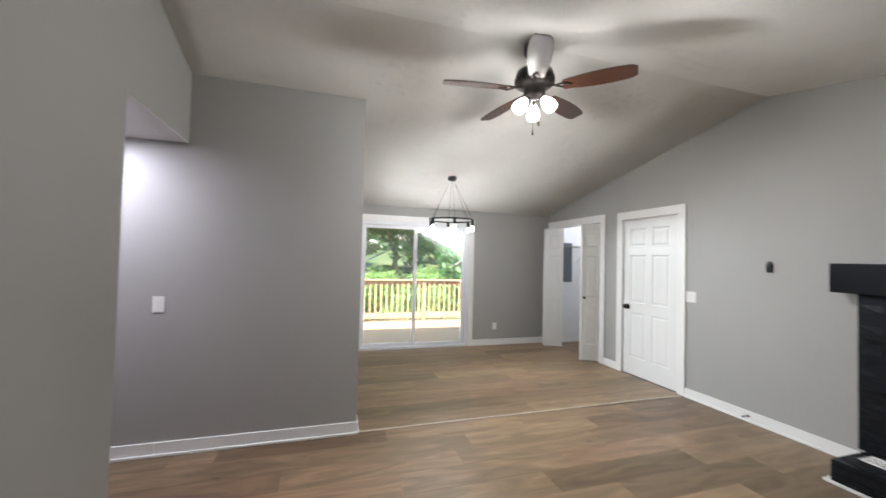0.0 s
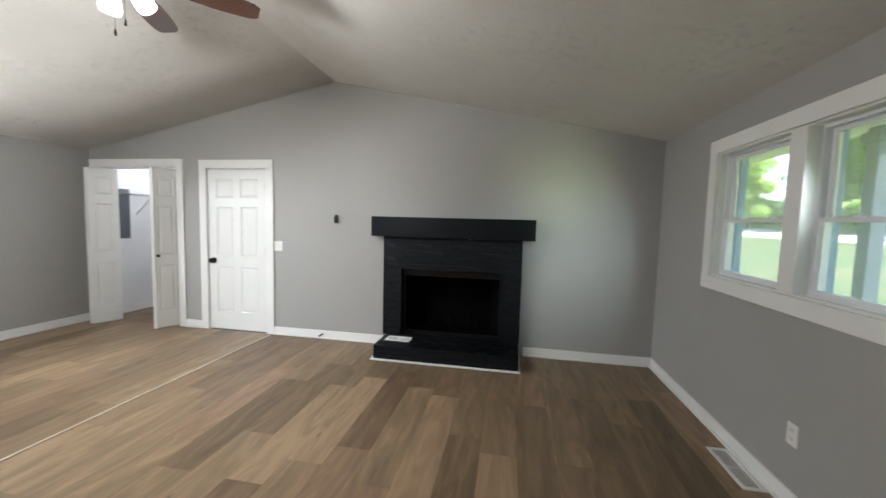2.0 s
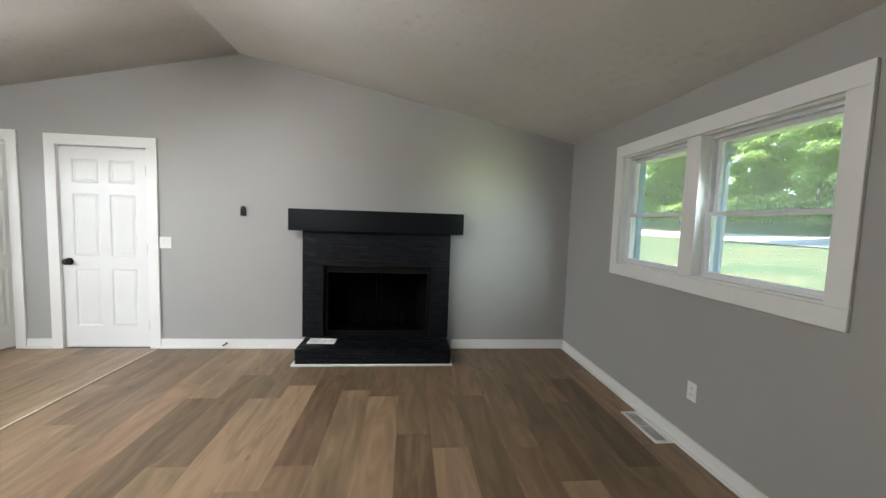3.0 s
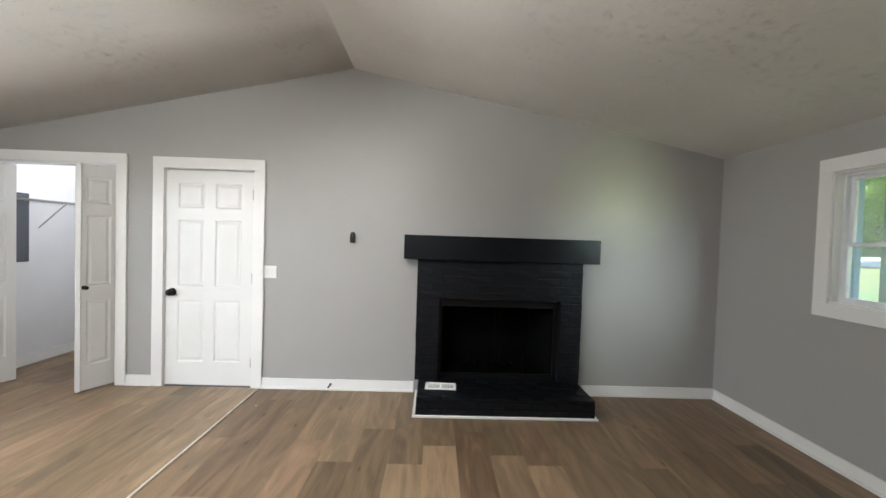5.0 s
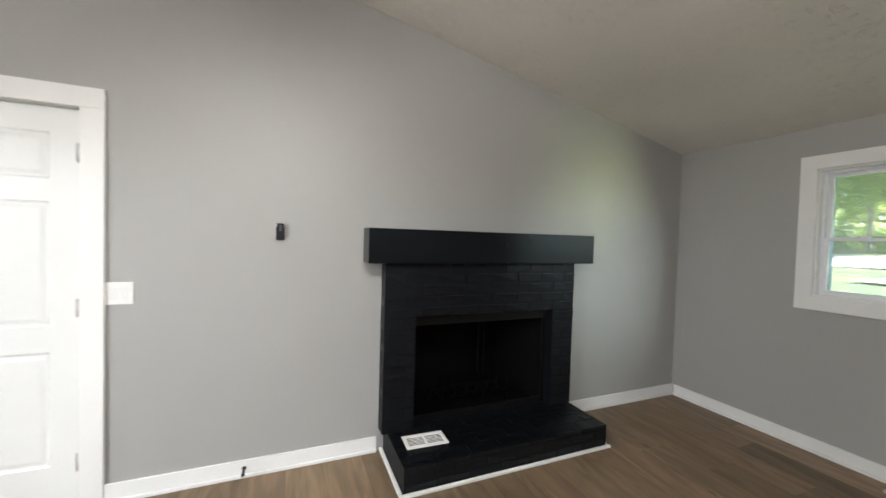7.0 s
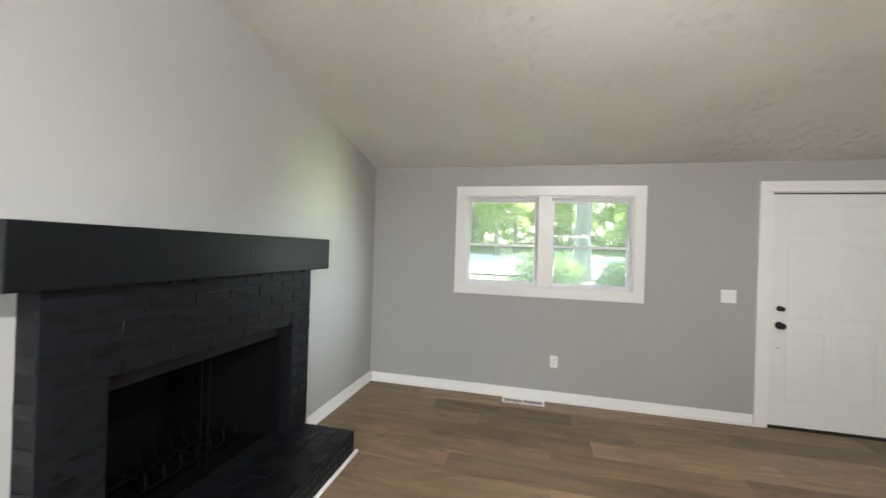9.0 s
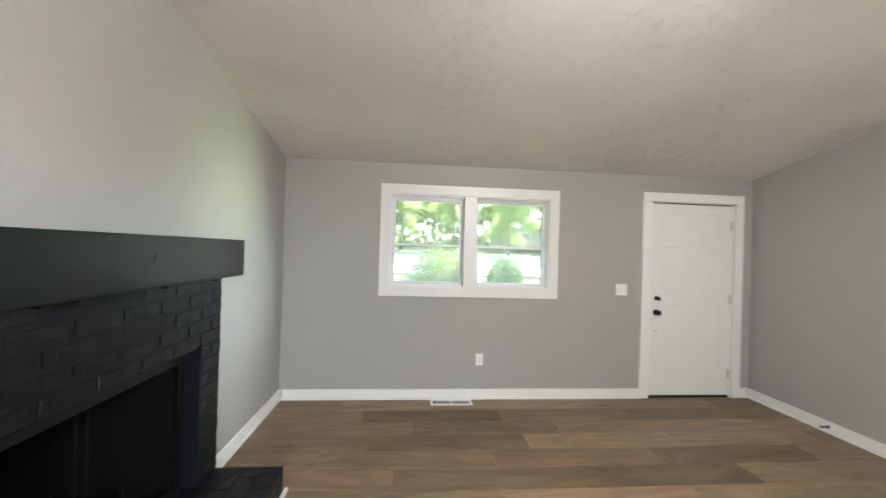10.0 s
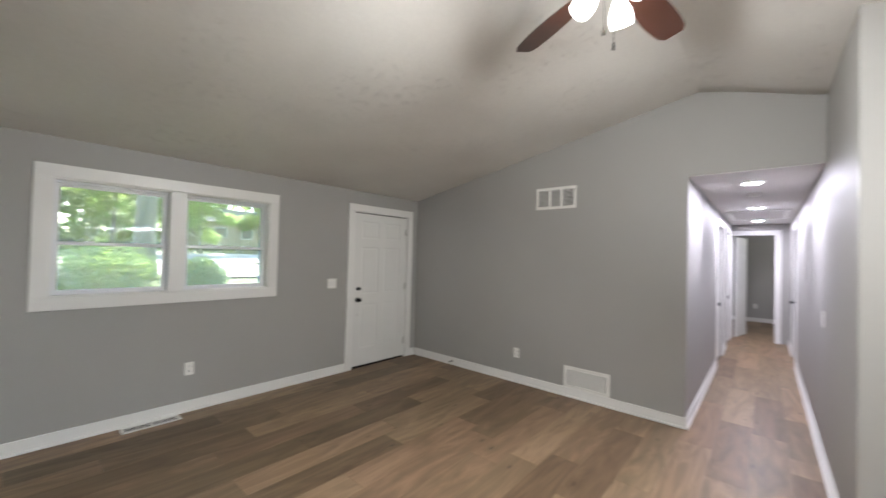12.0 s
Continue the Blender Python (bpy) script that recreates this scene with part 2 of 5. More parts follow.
M_HAZY = hazy_glass("hazy_window_glass", 0.20)
M_DOOR_HAZE = hazy_glass("hazy_door_glass", 0.08)
M_BULB = glow("lamp_bulb", (1.0, 0.95, 0.88), 2.2)
M_SHADE = glow("lamp_frosted_shade", (1.0, 0.95, 0.87), 1.3)
M_LED = glow("lamp_led_disc", (0.90, 0.93, 1.0), 5)
M_DECK = mat("deck_pine", (0.44, 0.31, 0.17), 0.6, scale=3, fine=40, dark=(0.33, 0.22, 0.115), stretch=(1, 6, 1), per_object=0.14, bump=0.001)
M_GRASS = mat("grass_turf", (0.080, 0.088, 0.026), 0.9, scale=0.35, fine=2.6, dark=(0.022, 0.060, 0.009), bump=0.03, spread=0.22)
M_LEAF = mat("tree_leaf", (0.20, 0.33, 0.095), 0.5, scale=0.9, fine=9, dark=(0.11, 0.22, 0.07), spread=0.4, per_object=0.2)


def add_translucency(m, color, share):
    n, l = m.node_tree.nodes, m.node_tree.links
    t, mx = n.new("ShaderNodeBsdfTranslucent"), n.new("ShaderNodeMixShader")
    t.inputs[0].default_value = rgb(*color)
    mx.inputs[0].default_value = share
    l.new(n["Principled BSDF"].outputs[0], mx.inputs[1])
    l.new(t.outputs[0], mx.inputs[2])
    l.new(mx.outputs[0], n["Material Output"].inputs[0])


add_translucency(M_LEAF, (0.42, 0.56, 0.17), 0.58)
# Darker copy of the leaf, with the back woods' shade put into the colour.
M_LEAF_SHADED = mat("shaded_leaf", (0.12, 0.25, 0.085), 0.5, scale=0.5, fine=5, dark=(0.065, 0.155, 0.055), spread=0.3, per_object=0.25)
add_translucency(M_LEAF_SHADED, (0.11, 0.22, 0.06), 0.4)
M_BARK = mat("grey_bark", (0.25, 0.23, 0.205), 0.9, scale=4, fine=25, dark=(0.12, 0.105, 0.09), stretch=(1, 1, 0.25), bump=0.02)
M_ROAD = mat("pale_concrete", (0.50, 0.48, 0.44), 0.85, scale=1, fine=30, dark=(0.40, 0.385, 0.35))
M_SIDING = mat("blue_grey_siding", (0.065, 0.095, 0.12), 0.6, scale=2, fine=30, bump=0.001)
M_OUTER_TRIM = mat("blue_outer_trim_paint", (0.07, 0.20, 0.38), 0.55, scale=3, fine=30)
M_ROOF = mat("grey_shingle", (0.38, 0.34, 0.31), 0.9, scale=5, fine=40)
M_HOUSE = mat("tan_house_wall", (0.36, 0.29, 0.22), 0.8, scale=3, fine=40)
M_WINDARK = mat("dark_window_pane", (0.03, 0.035, 0.04), 0.12)
M_SOFFIT = mat("white_soffit", (0.7, 0.72, 0.72), 0.6)
M_SOIL = mat("leaf_litter", (0.10, 0.075, 0.045), 0.95, scale=1.5, fine=20, dark=(0.05, 0.05, 0.025), bump=0.02)


# ---- mesh helpers ----
def add_box(bm, x0, x1, y0, y1, z0, z1, bevel=0.0, turn=None):
    got = bmesh.ops.create_cube(bm, size=1.0)["verts"]
    for v in got:
        v.co = Vector(((x0 + x1) / 2 + v.co.x * (x1 - x0), (y0 + y1) / 2 + v.co.y * (y1 - y0), (z0 + z1) / 2 + v.co.z * (z1 - z0)))
    if bevel:
        edges = list({e for v in got for e in v.link_edges})
        r = bmesh.ops.bevel(bm, geom=edges, offset=bevel, segments=2, affect="EDGES", profile=0.6)
        got = list({v for v in r["verts"]} | {v for v in got if v.is_valid})
    if turn is not None:
        bmesh.ops.transform(bm, matrix=turn, verts=got)
    return got


def add_lathe(bm, profile, seg=24, m=None, close=False):
    rings = []
    for r, z in profile:
        rings.append([bm.verts.new((r * math.cos(2 * math.pi * i / seg), r * math.sin(2 * math.pi * i / seg), z)) for i in range(seg)])
    faces = []
    for a, b in zip(rings, rings[1:]):
        for i in range(seg):
            faces.append(bm.faces.new((a[i], a[(i + 1) % seg], b[(i + 1) % seg], b[i])))
    if close:
        bm.faces.new(list(reversed(rings[0])))
        bm.faces.new(rings[-1])
    for f in faces:
        f.smooth = True
    vs = [v for r in rings for v in r]
    if m is not None:
        bmesh.ops.transform(bm, matrix=m, verts=vs)
    return vs


def add_tube(bm, pts, r, seg=8):
    pts = [Vector(p) for p in pts]
    rings = []
    for i, p in enumerate(pts):
        d = (pts[min(i + 1, len(pts) - 1)] - pts[max(i - 1, 0)]).normalized()
        u = d.orthogonal().normalized() if not rings else (rings_u - d * rings_u.dot(d)).normalized()
        rings_u = u
        w = d.cross(u)
        rad = r[i] if isinstance(r, (list, tuple)) else r
        rings.append([bm.verts.new(p + (u * math.cos(2 * math.pi * k / seg) + w * math.sin(2 * math.pi * k / seg)) * rad) for k in range(seg)])
    for a, b in zip(rings, rings[1:]):
        for k in range(seg):
            f = bm.faces.new((a[k], a[(k + 1) % seg], b[(k + 1) % seg], b[k]))
            f.smooth = True
    bm.faces.new(list(reversed(rings[0])))
    bm.faces.new(rings[-1])


def mesh_of(name, bm, material):
    me = bpy.data.meshes.new(name)
    bmesh.ops.recalc_face_normals(bm, faces=bm.faces)
    bm.to_mesh(me)
    bm.free()
    if material:
        me.materials.append(material)
    return me


def part(name, bm, material, parent, label="", at=None):
    ob = new(name, mesh_of(name, bm, material))
    ob.parent = parent
    if at is not None:
        ob.matrix_basis = at
    return tagged(ob, label=label)


def solid(name, bm, material, label="", category="", kind="", group=""):
    return tagged(new(name, mesh_of(name, bm, material)), label, category, group, kind)


def thing(name, m, label, category, group=""):
    ob = new(name)
    ob.empty_display_size = 0.1
    ob.matrix_basis = m if isinstance(m, Matrix) else Matrix.Translation(m)
    return tagged(ob, label, category, group)


def box_part(name, material, parent, x0, x1, y0, y1, z0, z1, bevel=0.002, label=""):
    bm = bmesh.new()
    add_box(bm, x0, x1, y0, y1, z0, z1, bevel)
    return part(name, bm, material, parent, label)


def wall(name, along, inner, outer, start, end, top, openings=(), material=None, breaks=(), bottom=0.0, label=""):
    """A wall along x or y from start to end, between the faces inner and outer, whose top follows a function, with openings (a0, a1, z0, z1)."""
    cuts = sorted({start, end, *[c for o in openings for c in o[:2]], *[b for b in breaks if start < b < end]})
    bm = bmesh.new()
    lo, hi = min(inner, outer), max(inner, outer)

    def column(a0, a1, z00, z01, z10, z11):
        vs = []
        for a, zb, zt in ((a0, z00, z10), (a1, z01, z11)):
            for w in (lo, hi):
                for z in (zb, zt):
                    vs.append(bm.verts.new((a, w, z) if along == "x" else (w, a, z)))
        for q in ((0, 1, 3, 2), (4, 6, 7, 5), (0, 4, 5, 1), (2, 3, 7, 6), (0, 2, 6, 4), (1, 5, 7, 3)):
            bm.faces.new([vs[i] for i in q])
    for a0, a1 in zip(cuts, cuts[1:]):
        hole = [o for o in openings if o[0] <= a0 and o[1] >= a1]
        if not hole:
            column(a0, a1, bottom, bottom, top(a0), top(a1))
        for o in hole:
            if o[2] > bottom:
                column(a0, a1, bottom, bottom, o[2], o[2])
            column(a0, a1, o[3], o[3], top(a0), top(a1))
    return solid(name, bm, material or M_WALL, label, kind="structure")


def flat(z):
    return lambda a: z


# ---- the large structure ----
CL0, CL1, CLZ = 4.985, 6.235, 2.06
DR0, DR1, DRZ = 3.722, 4.573, 2.05
WX0, WX1, WZ0, WZ1 = 1.56, 3.155, 1.10, 2.0
FD0, FD1, FDZ = -0.450, 0.478, 2.045
SL0, SL1, SLZ = 0.81, 2.60, 2.02
FB0, FB1, FBZ0, FBZ1 = 0.87, 1.985, 0.19, 0.915

wall("wall_east", "y", XE, XE + WT, YS - WT, YN + WT, lambda a: ceil_z(a) + 0.02, [(CL0, CL1, 0, CLZ), (DR0, DR1, 0, DRZ), (FB0 - 0.03, FB1 + 0.03, 0.1, FBZ1 + 0.03)], breaks=(YR,), label="smooth grey painted gable wall with fireplace and doors")
wall("wall_south", "x", YS, YS - WT, XW, XE, flat(ZE + 0.02), [(WX0, WX1, WZ0, WZ1), (FD0, FD1, 0, FDZ)], label="smooth grey painted wall with window and front door")
wall("wall_north", "x", YN, YN + WT, XW, XE, flat(ZEN + 0.02), [(SL0, SL1, 0, SLZ)], label="smooth grey painted wall with sliding glass door")
wall("wall_west", "y", XW, XW - WT, YS - WT, YN + WT, lambda a: ceil_z(a) + 0.02, [(YH, YP, 0, ZH + 0.006)], breaks=(YR,), label="smooth grey painted gable wall with hallway opening")
wall("wall_partition", "x", YP, YP + 0.125, XW + 0.0, XP, flat(ceil_z(YP) + 0.01), label="smooth grey painted partition wall beside the hallway")

bm = bmesh.new()
add_box(bm, -9.3, 5.8, -0.9, 6.6, -0.16, -0.012)
solid("floor", bm, M_SUB, "wooden subfloor under brown vinyl planks", kind="structure")


def slab(name, pts, thick, material, label):
    bm = bmesh.new()
    lo = [bm.verts.new(p) for p in pts]
    hi = [bm.verts.new((p[0], p[1], p[2] + thick)) for p in pts]
    bm.faces.new(lo)
    bm.faces.new(list(reversed(hi)))
    for i in range(len(pts)):
        j = (i + 1) % len(pts)
        bm.faces.new((lo[i], hi[i], hi[j], lo[j]))
    return solid(name, bm, material, label, kind="structure")


def sag(x, y):
    """The drywall dips a little where it rests on the partition."""
    k = min(1.0, max(0.0, (2.2 - x) / 1.5))
    return -0.068 * k * k * (3 - 2 * k) * math.exp(-((y - YP) / 0.42) ** 2) if y > YR else 0.0


bm = bmesh.new()
cx = [XW - WT] + [-0.5 + 0.2 * i for i in range(14)] + [3.2, XE + WT]
prof = [(YS - 0.6, ceil_z(YS - 0.6)), (YS, ZE), (YR, ZR)] + [(YR + 0.1 * i, ceil_z(YR + 0.1 * i)) for i in range(1, 22)] + [(YN, ZEN), (YN + 0.5, ZEN - 0.12)]
lo = [[bm.verts.new((x, y, z + sag(x, y))) for y, z in prof] for x in cx]
hi = [[bm.verts.new((x, y, z + 0.12)) for y, z in prof] for x in cx]
for j in range(len(cx) - 1):
    for i in range(len(prof) - 1):
        f = bm.faces.new((lo[j][i], lo[j + 1][i], lo[j + 1][i + 1], lo[j][i + 1]))
        f.smooth = i > 1
        bm.faces.new((hi[j][i], hi[j][i + 1], hi[j + 1][i + 1], hi[j + 1][i]))
    for i in (0, len(prof) - 1):
        bm.faces.new((lo[j][i], hi[j][i], hi[j + 1][i], lo[j + 1][i]))
for j in (0, len(cx) - 1):
    for i in range(len(prof) - 1):
        bm.faces.new((lo[j][i], lo[j][i + 1], hi[j][i + 1], hi[j][i]))
solid("ceiling", bm, M_CEIL, "vaulted off-white stomp-textured ceiling with a ridge", kind="structure")

# hallway
HX = -6.1
wall("wall_hall_left", "x", YH, YH - 0.12, HX, XW - WT, flat(ZH + 0.05), [(-4.15, -3.35, 0, 2.04), (-5.75, -4.95, 0, 2.04)], label="grey painted hallway wall with white doors")
wall("wall_hall_right", "x", YP, YP + 0.12, HX, XW - WT, flat(ZH + 0.05), [(-4.95, -4.15, 0, 2.04)], label="grey painted hallway wall with white door")
wall("wall_hall_end", "y", HX, HX - 0.12, 1.6, 4.9, flat(ZH + 0.05), [(2.80, 3.43, 0, 2.04)], label="grey painted hallway end wall with doorway")
slab("ceiling_hall", [(HX, YH + 0.001, ZH), (XW - WT - 0.001, YH + 0.001, ZH), (XW - WT - 0.001, YP - 0.001, ZH), (HX, YP - 0.001, ZH)], 0.1, M_HALLCEIL, "smooth white hallway ceiling with disc lights")
slab("ceiling_header", [(XW - WT, YH + 0.001, ZH), (XW - 0.001, YH + 0.001, ZH), (XW - 0.001, YP - 0.001, ZH), (XW - WT, YP - 0.001, ZH)], 0.005, M_HALLCEIL, "white painted underside of the hallway header")
wall("wall_bedroom_west", "y", -9.2, -9.3, 1.6, 4.9, flat(2.35), label="plain grey bedroom wall")
wall("wall_bedroom_south", "x", 1.6, 1.5, -9.2, HX, flat(2.35), label="plain grey bedroom wall")
wall("wall_bedroom_north", "x", 4.9, 5.0, -9.2, HX, flat(2.35), label="plain grey bedroom wall")
slab("ceiling_bedroom", [(-9.3, 1.5, 2.3), (HX - 0.12, 1.5, 2.3), (HX - 0.12, 5.0, 2.3), (-9.3, 5.0, 2.3)], 0.1, M_HALLCEIL, "smooth white bedroom ceiling")

# closet behind the bifold doors
YC = 6.30
wall("wall_closet_north", "x", YC, YC + 0.1, XE + WT, 5.6, flat(2.45), material=M_CLOSET, label="white closet wall with electrical panel")
wall("wall_closet_south", "x", 4.8, 4.7, XE + WT, 5.6, flat(2.45), material=M_CLOSET, label="white closet wall")
wall("wall_closet_back", "y", 5.6, 5.7, 4.7, YC + 0.1, flat(2.45), material=M_CLOSET, label="white closet back wall")
slab("ceiling_closet", [(XE + WT, 4.7, 2.42), (5.7, 4.7, 2.42), (5.7, YC + 0.1, 2.42), (XE + WT, YC + 0.1, 2.42)], 0.1, M_CLOSET, "white closet ceiling")


# ---- trim ----
def baseboard(name, x0, y0, x1, y1, nx, ny, h=0.10):
    """A board from (x0, y0) to (x1, y1) that stands out of the wall towards (nx, ny), with a shoe at its foot."""
    bm = bmesh.new()
    t = 0.014
    for th, hh in ((t, h), (t + 0.012, 0.02)):
        add_box(bm, min(x0, x1, x0 + nx * th), max(x0, x1, x0 + nx * th), min(y0, y1, y0 + ny * th), max(y0, y1, y0 + ny * th), 0.001, hh, 0.003)
    return solid(name, bm, M_WHITE, "white painted flat baseboard with small shoe moulding", kind="structure")


baseboard("baseboard", XE, YS, XE, 0.62, -1, 0)
baseboard("baseboard", XE, 2.21, XE, 3.636, -1, 0)
baseboard("baseboard", XE, 4.659, XE, 4.895, -1, 0)
baseboard("baseboard", 0.572, YS, XE - 0.03, YS, 0, 1)
baseboard("baseboard", XW + 0.03, YS, -0.546, YS, 0, 1)
baseboard("baseboard", XW, YS, XW, YH, 1, 0)
baseboard("baseboard", 2.672, YN, XE, YN, 0, -1)
baseboard("baseboard", XW - 0.13, YP, XP + 0.014, YP, 0, -1)
baseboard("baseboard", XP, YP + 0.001, XP, YP + 0.125, 1, 0)
baseboard("baseboard", HX + 0.02, YP, -5.05, YP, 0, -1)
baseboard("baseboard", -4.05, YP, XW - 0.131, YP, 0, -1)
baseboard("baseboard", -3.25, YH, XW + 0.014, YH, 0, 1)
baseboard("baseboard", -4.85, YH, -4.25, YH, 0, 1)
baseboard("baseboard", -9.2, 1.6, -9.2, 4.9, 1, 0)
baseboard("baseboard", XE + WT, YC, 5.6, YC, 0, -1)
baseboard("baseboard", 5.6, 4.8, 5.6, YC, -1, 0)
baseboard("baseboard", XW, YP + 0.125, XW, YN, 1, 0)


def casing(name, m, w0, w1, top, width=0.09, bottom=0.0, sill=False, t=0.018):
    """Flat boards round an opening, in the plane y = 0 of m, the room on +y."""
    bm = bmesh.new()
    add_box(bm, w0 - width, w0, 0, t, bottom, top + (0 if not sill else 0), 0.0025)
    add_box(bm, w1, w1 + width, 0, t, bottom, top, 0.0025)
    add_box(bm, w0 - width, w1 + width, 0, t + 0.001, top, top + width, 0.0025)
    if sill:
        add_box(bm, w0 - width, w1 + width, 0, t + 0.001, bottom - width, bottom, 0.0025)
    bmesh.ops.transform(bm, matrix=m, verts=bm.verts)
    return solid(name, bm, M_WHITE, "flat white painted casing boards round an opening", kind="structure")


M_E = pose(XE, 0, 0, 0, 0, 90)      # local +x is world +y, local +y is world -x
M_S = pose(0, YS, 0)
M_N = pose(0, YN, 0, 0, 0, 180)
casing("trim", M_E, DR0 + 0.015, DR1 - 0.015, 2.035, width=0.1)
casing("trim", M_E, CL0 + 0.006, CL1 + 0.0, 2.055, width=0.095)
casing("trim", M_S, FD0 - 0.005, FD1 + 0.003, 2.035)
casing("trim", M_S, WX0, WX1, WZ1, bottom=WZ0, sill=True, width=0.095)
casing("trim", M_N, -SL1, -SL0, SLZ, width=0.1)


def jamb(m, w0, w1, top, depth=WT, stops=True):
    bm = bmesh.new()
    add_box(bm, w0, w0 + 0.018, -depth, -0.001, 0, top - 0.018)
    add_box(bm, w1 - 0.018, w1, -depth, -0.001, 0, top - 0.018)
    add_box(bm, w0, w1, -depth, -0.001, top - 0.018, top)
    if stops:
        add_box(bm, w0 + 0.0185, w0 + 0.032, -0.075, -0.046, 0, top - 0.0185, 0.002)
        add_box(bm, w1 - 0.032, w1 - 0.0185, -0.075, -0.046, 0, top - 0.0185, 0.002)
        add_box(bm, w0 + 0.032, w1 - 0.032, -0.075, -0.046, top - 0.035, top - 0.0185, 0.002)
    bmesh.ops.transform(bm, matrix=m, verts=bm.verts)
    return solid("trim", bm, M_WHITE, "white painted door jamb lining", kind="structure")


jamb(M_E, DR0, DR1, DRZ)
jamb(M_E, CL0, CL1, CLZ, stops=False)
jamb(M_S, FD0, FD1, FDZ)


# ---- doors ----
def six_panels(bm, w, h, t, panels, relief=1.0):
    """A slab w wide, on z from 0 to h, y from -t to 0, with raised panels sunk into both faces."""
    xs = sorted({0.0, w, *[p for q in panels for p in q[:2]]})
    zs = sorted({0.0, h, *[p for q in panels for p in q[2:]]})
    for side, y in ((1, 0.0), (-1, -t)):
        grid = {(x, z): bm.verts.new((x, y, z)) for x in xs for z in zs}
        for x0, x1 in zip(xs, xs[1:]):
            for z0, z1 in zip(zs, zs[1:]):
                inside = any(p[0] <= x0 and p[1] >= x1 and p[2] <= z0 and p[3] >= z1 for p in panels)
                if not inside:
                    bm.faces.new([grid[c] for c in ((x0, z0), (x1, z0), (x1, z1), (x0, z1))])
        for x0, x1, z0, z1 in panels:
            ring = [grid[c] for c in ((x0, z0), (x1, z0), (x1, z1), (x0, z1))]
            for inset, depth in ((0.010, 0.009), (0.020, 0.009), (0.038, 0.003)):
                nxt = [bm.verts.new((x, y - side * depth * relief, z)) for x, z in ((x0 + inset, z0 + inset), (x1 - inset, z0 + inset), (x1 - inset, z1 - inset), (x0 + inset, z1 - inset))]
                for i in range(4):
                    bm.faces.new((ring[i], ring[(i + 1) % 4], nxt[(i + 1) % 4], nxt[i]))
                ring = nxt
            bm.faces.new(ring)
    add_rim = [(0, 0, 0, h), (w, w, 0, h)]
    for x0, _, z0, z1 in add_rim:
        vs = [bm.verts.new(c) for c in ((x0, 0, z0), (x0, -t, z0), (x0, -t, z1), (x0, 0, z1))]
        bm.faces.new(vs)
    for z in (0, h):
        vs = [bm.verts.new(c) for c in ((0, 0, z), (w, 0, z), (w, -t, z), (0, -t, z))]
        bm.faces.new(vs)
    bmesh.ops.remove_doubles(bm, verts=bm.verts, dist=0.0001)


def panels_for(w, cols=2):
    st = 0.115 if cols == 2 else 0.065
    mid = 0.10
    out = []
    spans = [(st, (w - mid) / 2), ((w + mid) / 2, w - st)] if cols == 2 else [(st, w - st)]
    for a, b in spans:
        for z0, z1 in ((0.22, 0.80), (0.93, 1.55), (1.66, 1.89)):
            out.append((a, b, z0, z1))
    return out


def knob(bm, at, out=0.06, r=0.027):
    m = Matrix.Translation(at) @ pose(0, 0, 0, -90)
    add_lathe(bm, [(0.001, 0), (r * 1.15, 0), (r * 1.19, 0.006), (r * 0.44, 0.010), (r * 0.41, 0.03), (r * 0.8, 0.036), (r, 0.048), (r * 0.85, out), (0.001, out + 0.004)], 20, m)


def hinge(parent, at, m=Matrix()):
    bm = bmesh.new()
    add_box(bm, at[0] - 0.012, at[0] + 0.012, at[1] - 0.001, at[1] + 0.003, at[2] - 0.045, at[2] + 0.045, 0.001)
    add_tube(bm, [(at[0], at[1] + 0.007, at[2] - 0.047), (at[0], at[1] + 0.007, at[2] + 0.047)], 0.006)
    return part("hinge", bm, M_STEEL, parent, "brushed steel hinge")


def panel_door(name, m, w, label, knob_x=None, hinge_x=None, deadbolt=False, relief=1.0, h=2.015, bottom=0.012, knob_r=0.027):
    d = thing(name, m, label, "door")
    d["kind"] = "structure"
    bm = bmesh.new()
    six_panels(bm, w, h - bottom, 0.035, panels_for(w), relief)
    bmesh.ops.translate(bm, verts=bm.verts, vec=(0, 0, bottom))
    part("leaf", bm, M_DOOR, d)
    if knob_x is not None:
        bm = bmesh.new()
        knob(bm, (knob_x, 0, 0.885), r=knob_r)
        part("door_handle", bm, M_BLACK, d, "round matte black door knob")
    if deadbolt:
        bm = bmesh.new()
        knob(bm, (knob_x, 0, 1.03), 0.03, 0.02)
        part("deadbolt", bm, M_BLACK, d, "round matte black deadbolt")
        box_part("latch_plate", M_BRONZE, d, knob_x - 0.015, knob_x + 0.012, 0, 0.002, 0.687, 0.692, 0)
    if hinge_x is not None:
        for z in (0.24, 1.03, 1.81):
            hinge(d, (hinge_x, 0.0, z))
    return d


# The interior door: local x runs along +y of the world from its knob side reversed
door_in = panel_door("door_1", pose(XE + 0.008, DR0 + 0.021, 0, 0, 0, 90), 0.809, "closed white six-panel interior door with black knob", knob_x=0.74, hinge_x=0.002, relief=0.65, knob_r=0.031)
door_front = panel_door("door_2", pose(FD0 + 0.02, YS - 0.008, 0), 0.888, "closed white six-panel front door with black knob and deadbolt", knob_x=0.825, hinge_x=0.002, deadbolt=True, relief=0.4, bottom=0.026)
# Dark strips that paint the shade in the gaps above and below the leaf.
box_part("weather_strip", M_DARK, door_front, 0.0, 0.885, -0.03, -0.004, 2.0155, 2.0265, 0)
box_part("sweep", M_DARK, door_front, 0.0, 0.885, -0.03, -0.004, 0.0165, 0.0255, 0)
bm = bmesh.new()
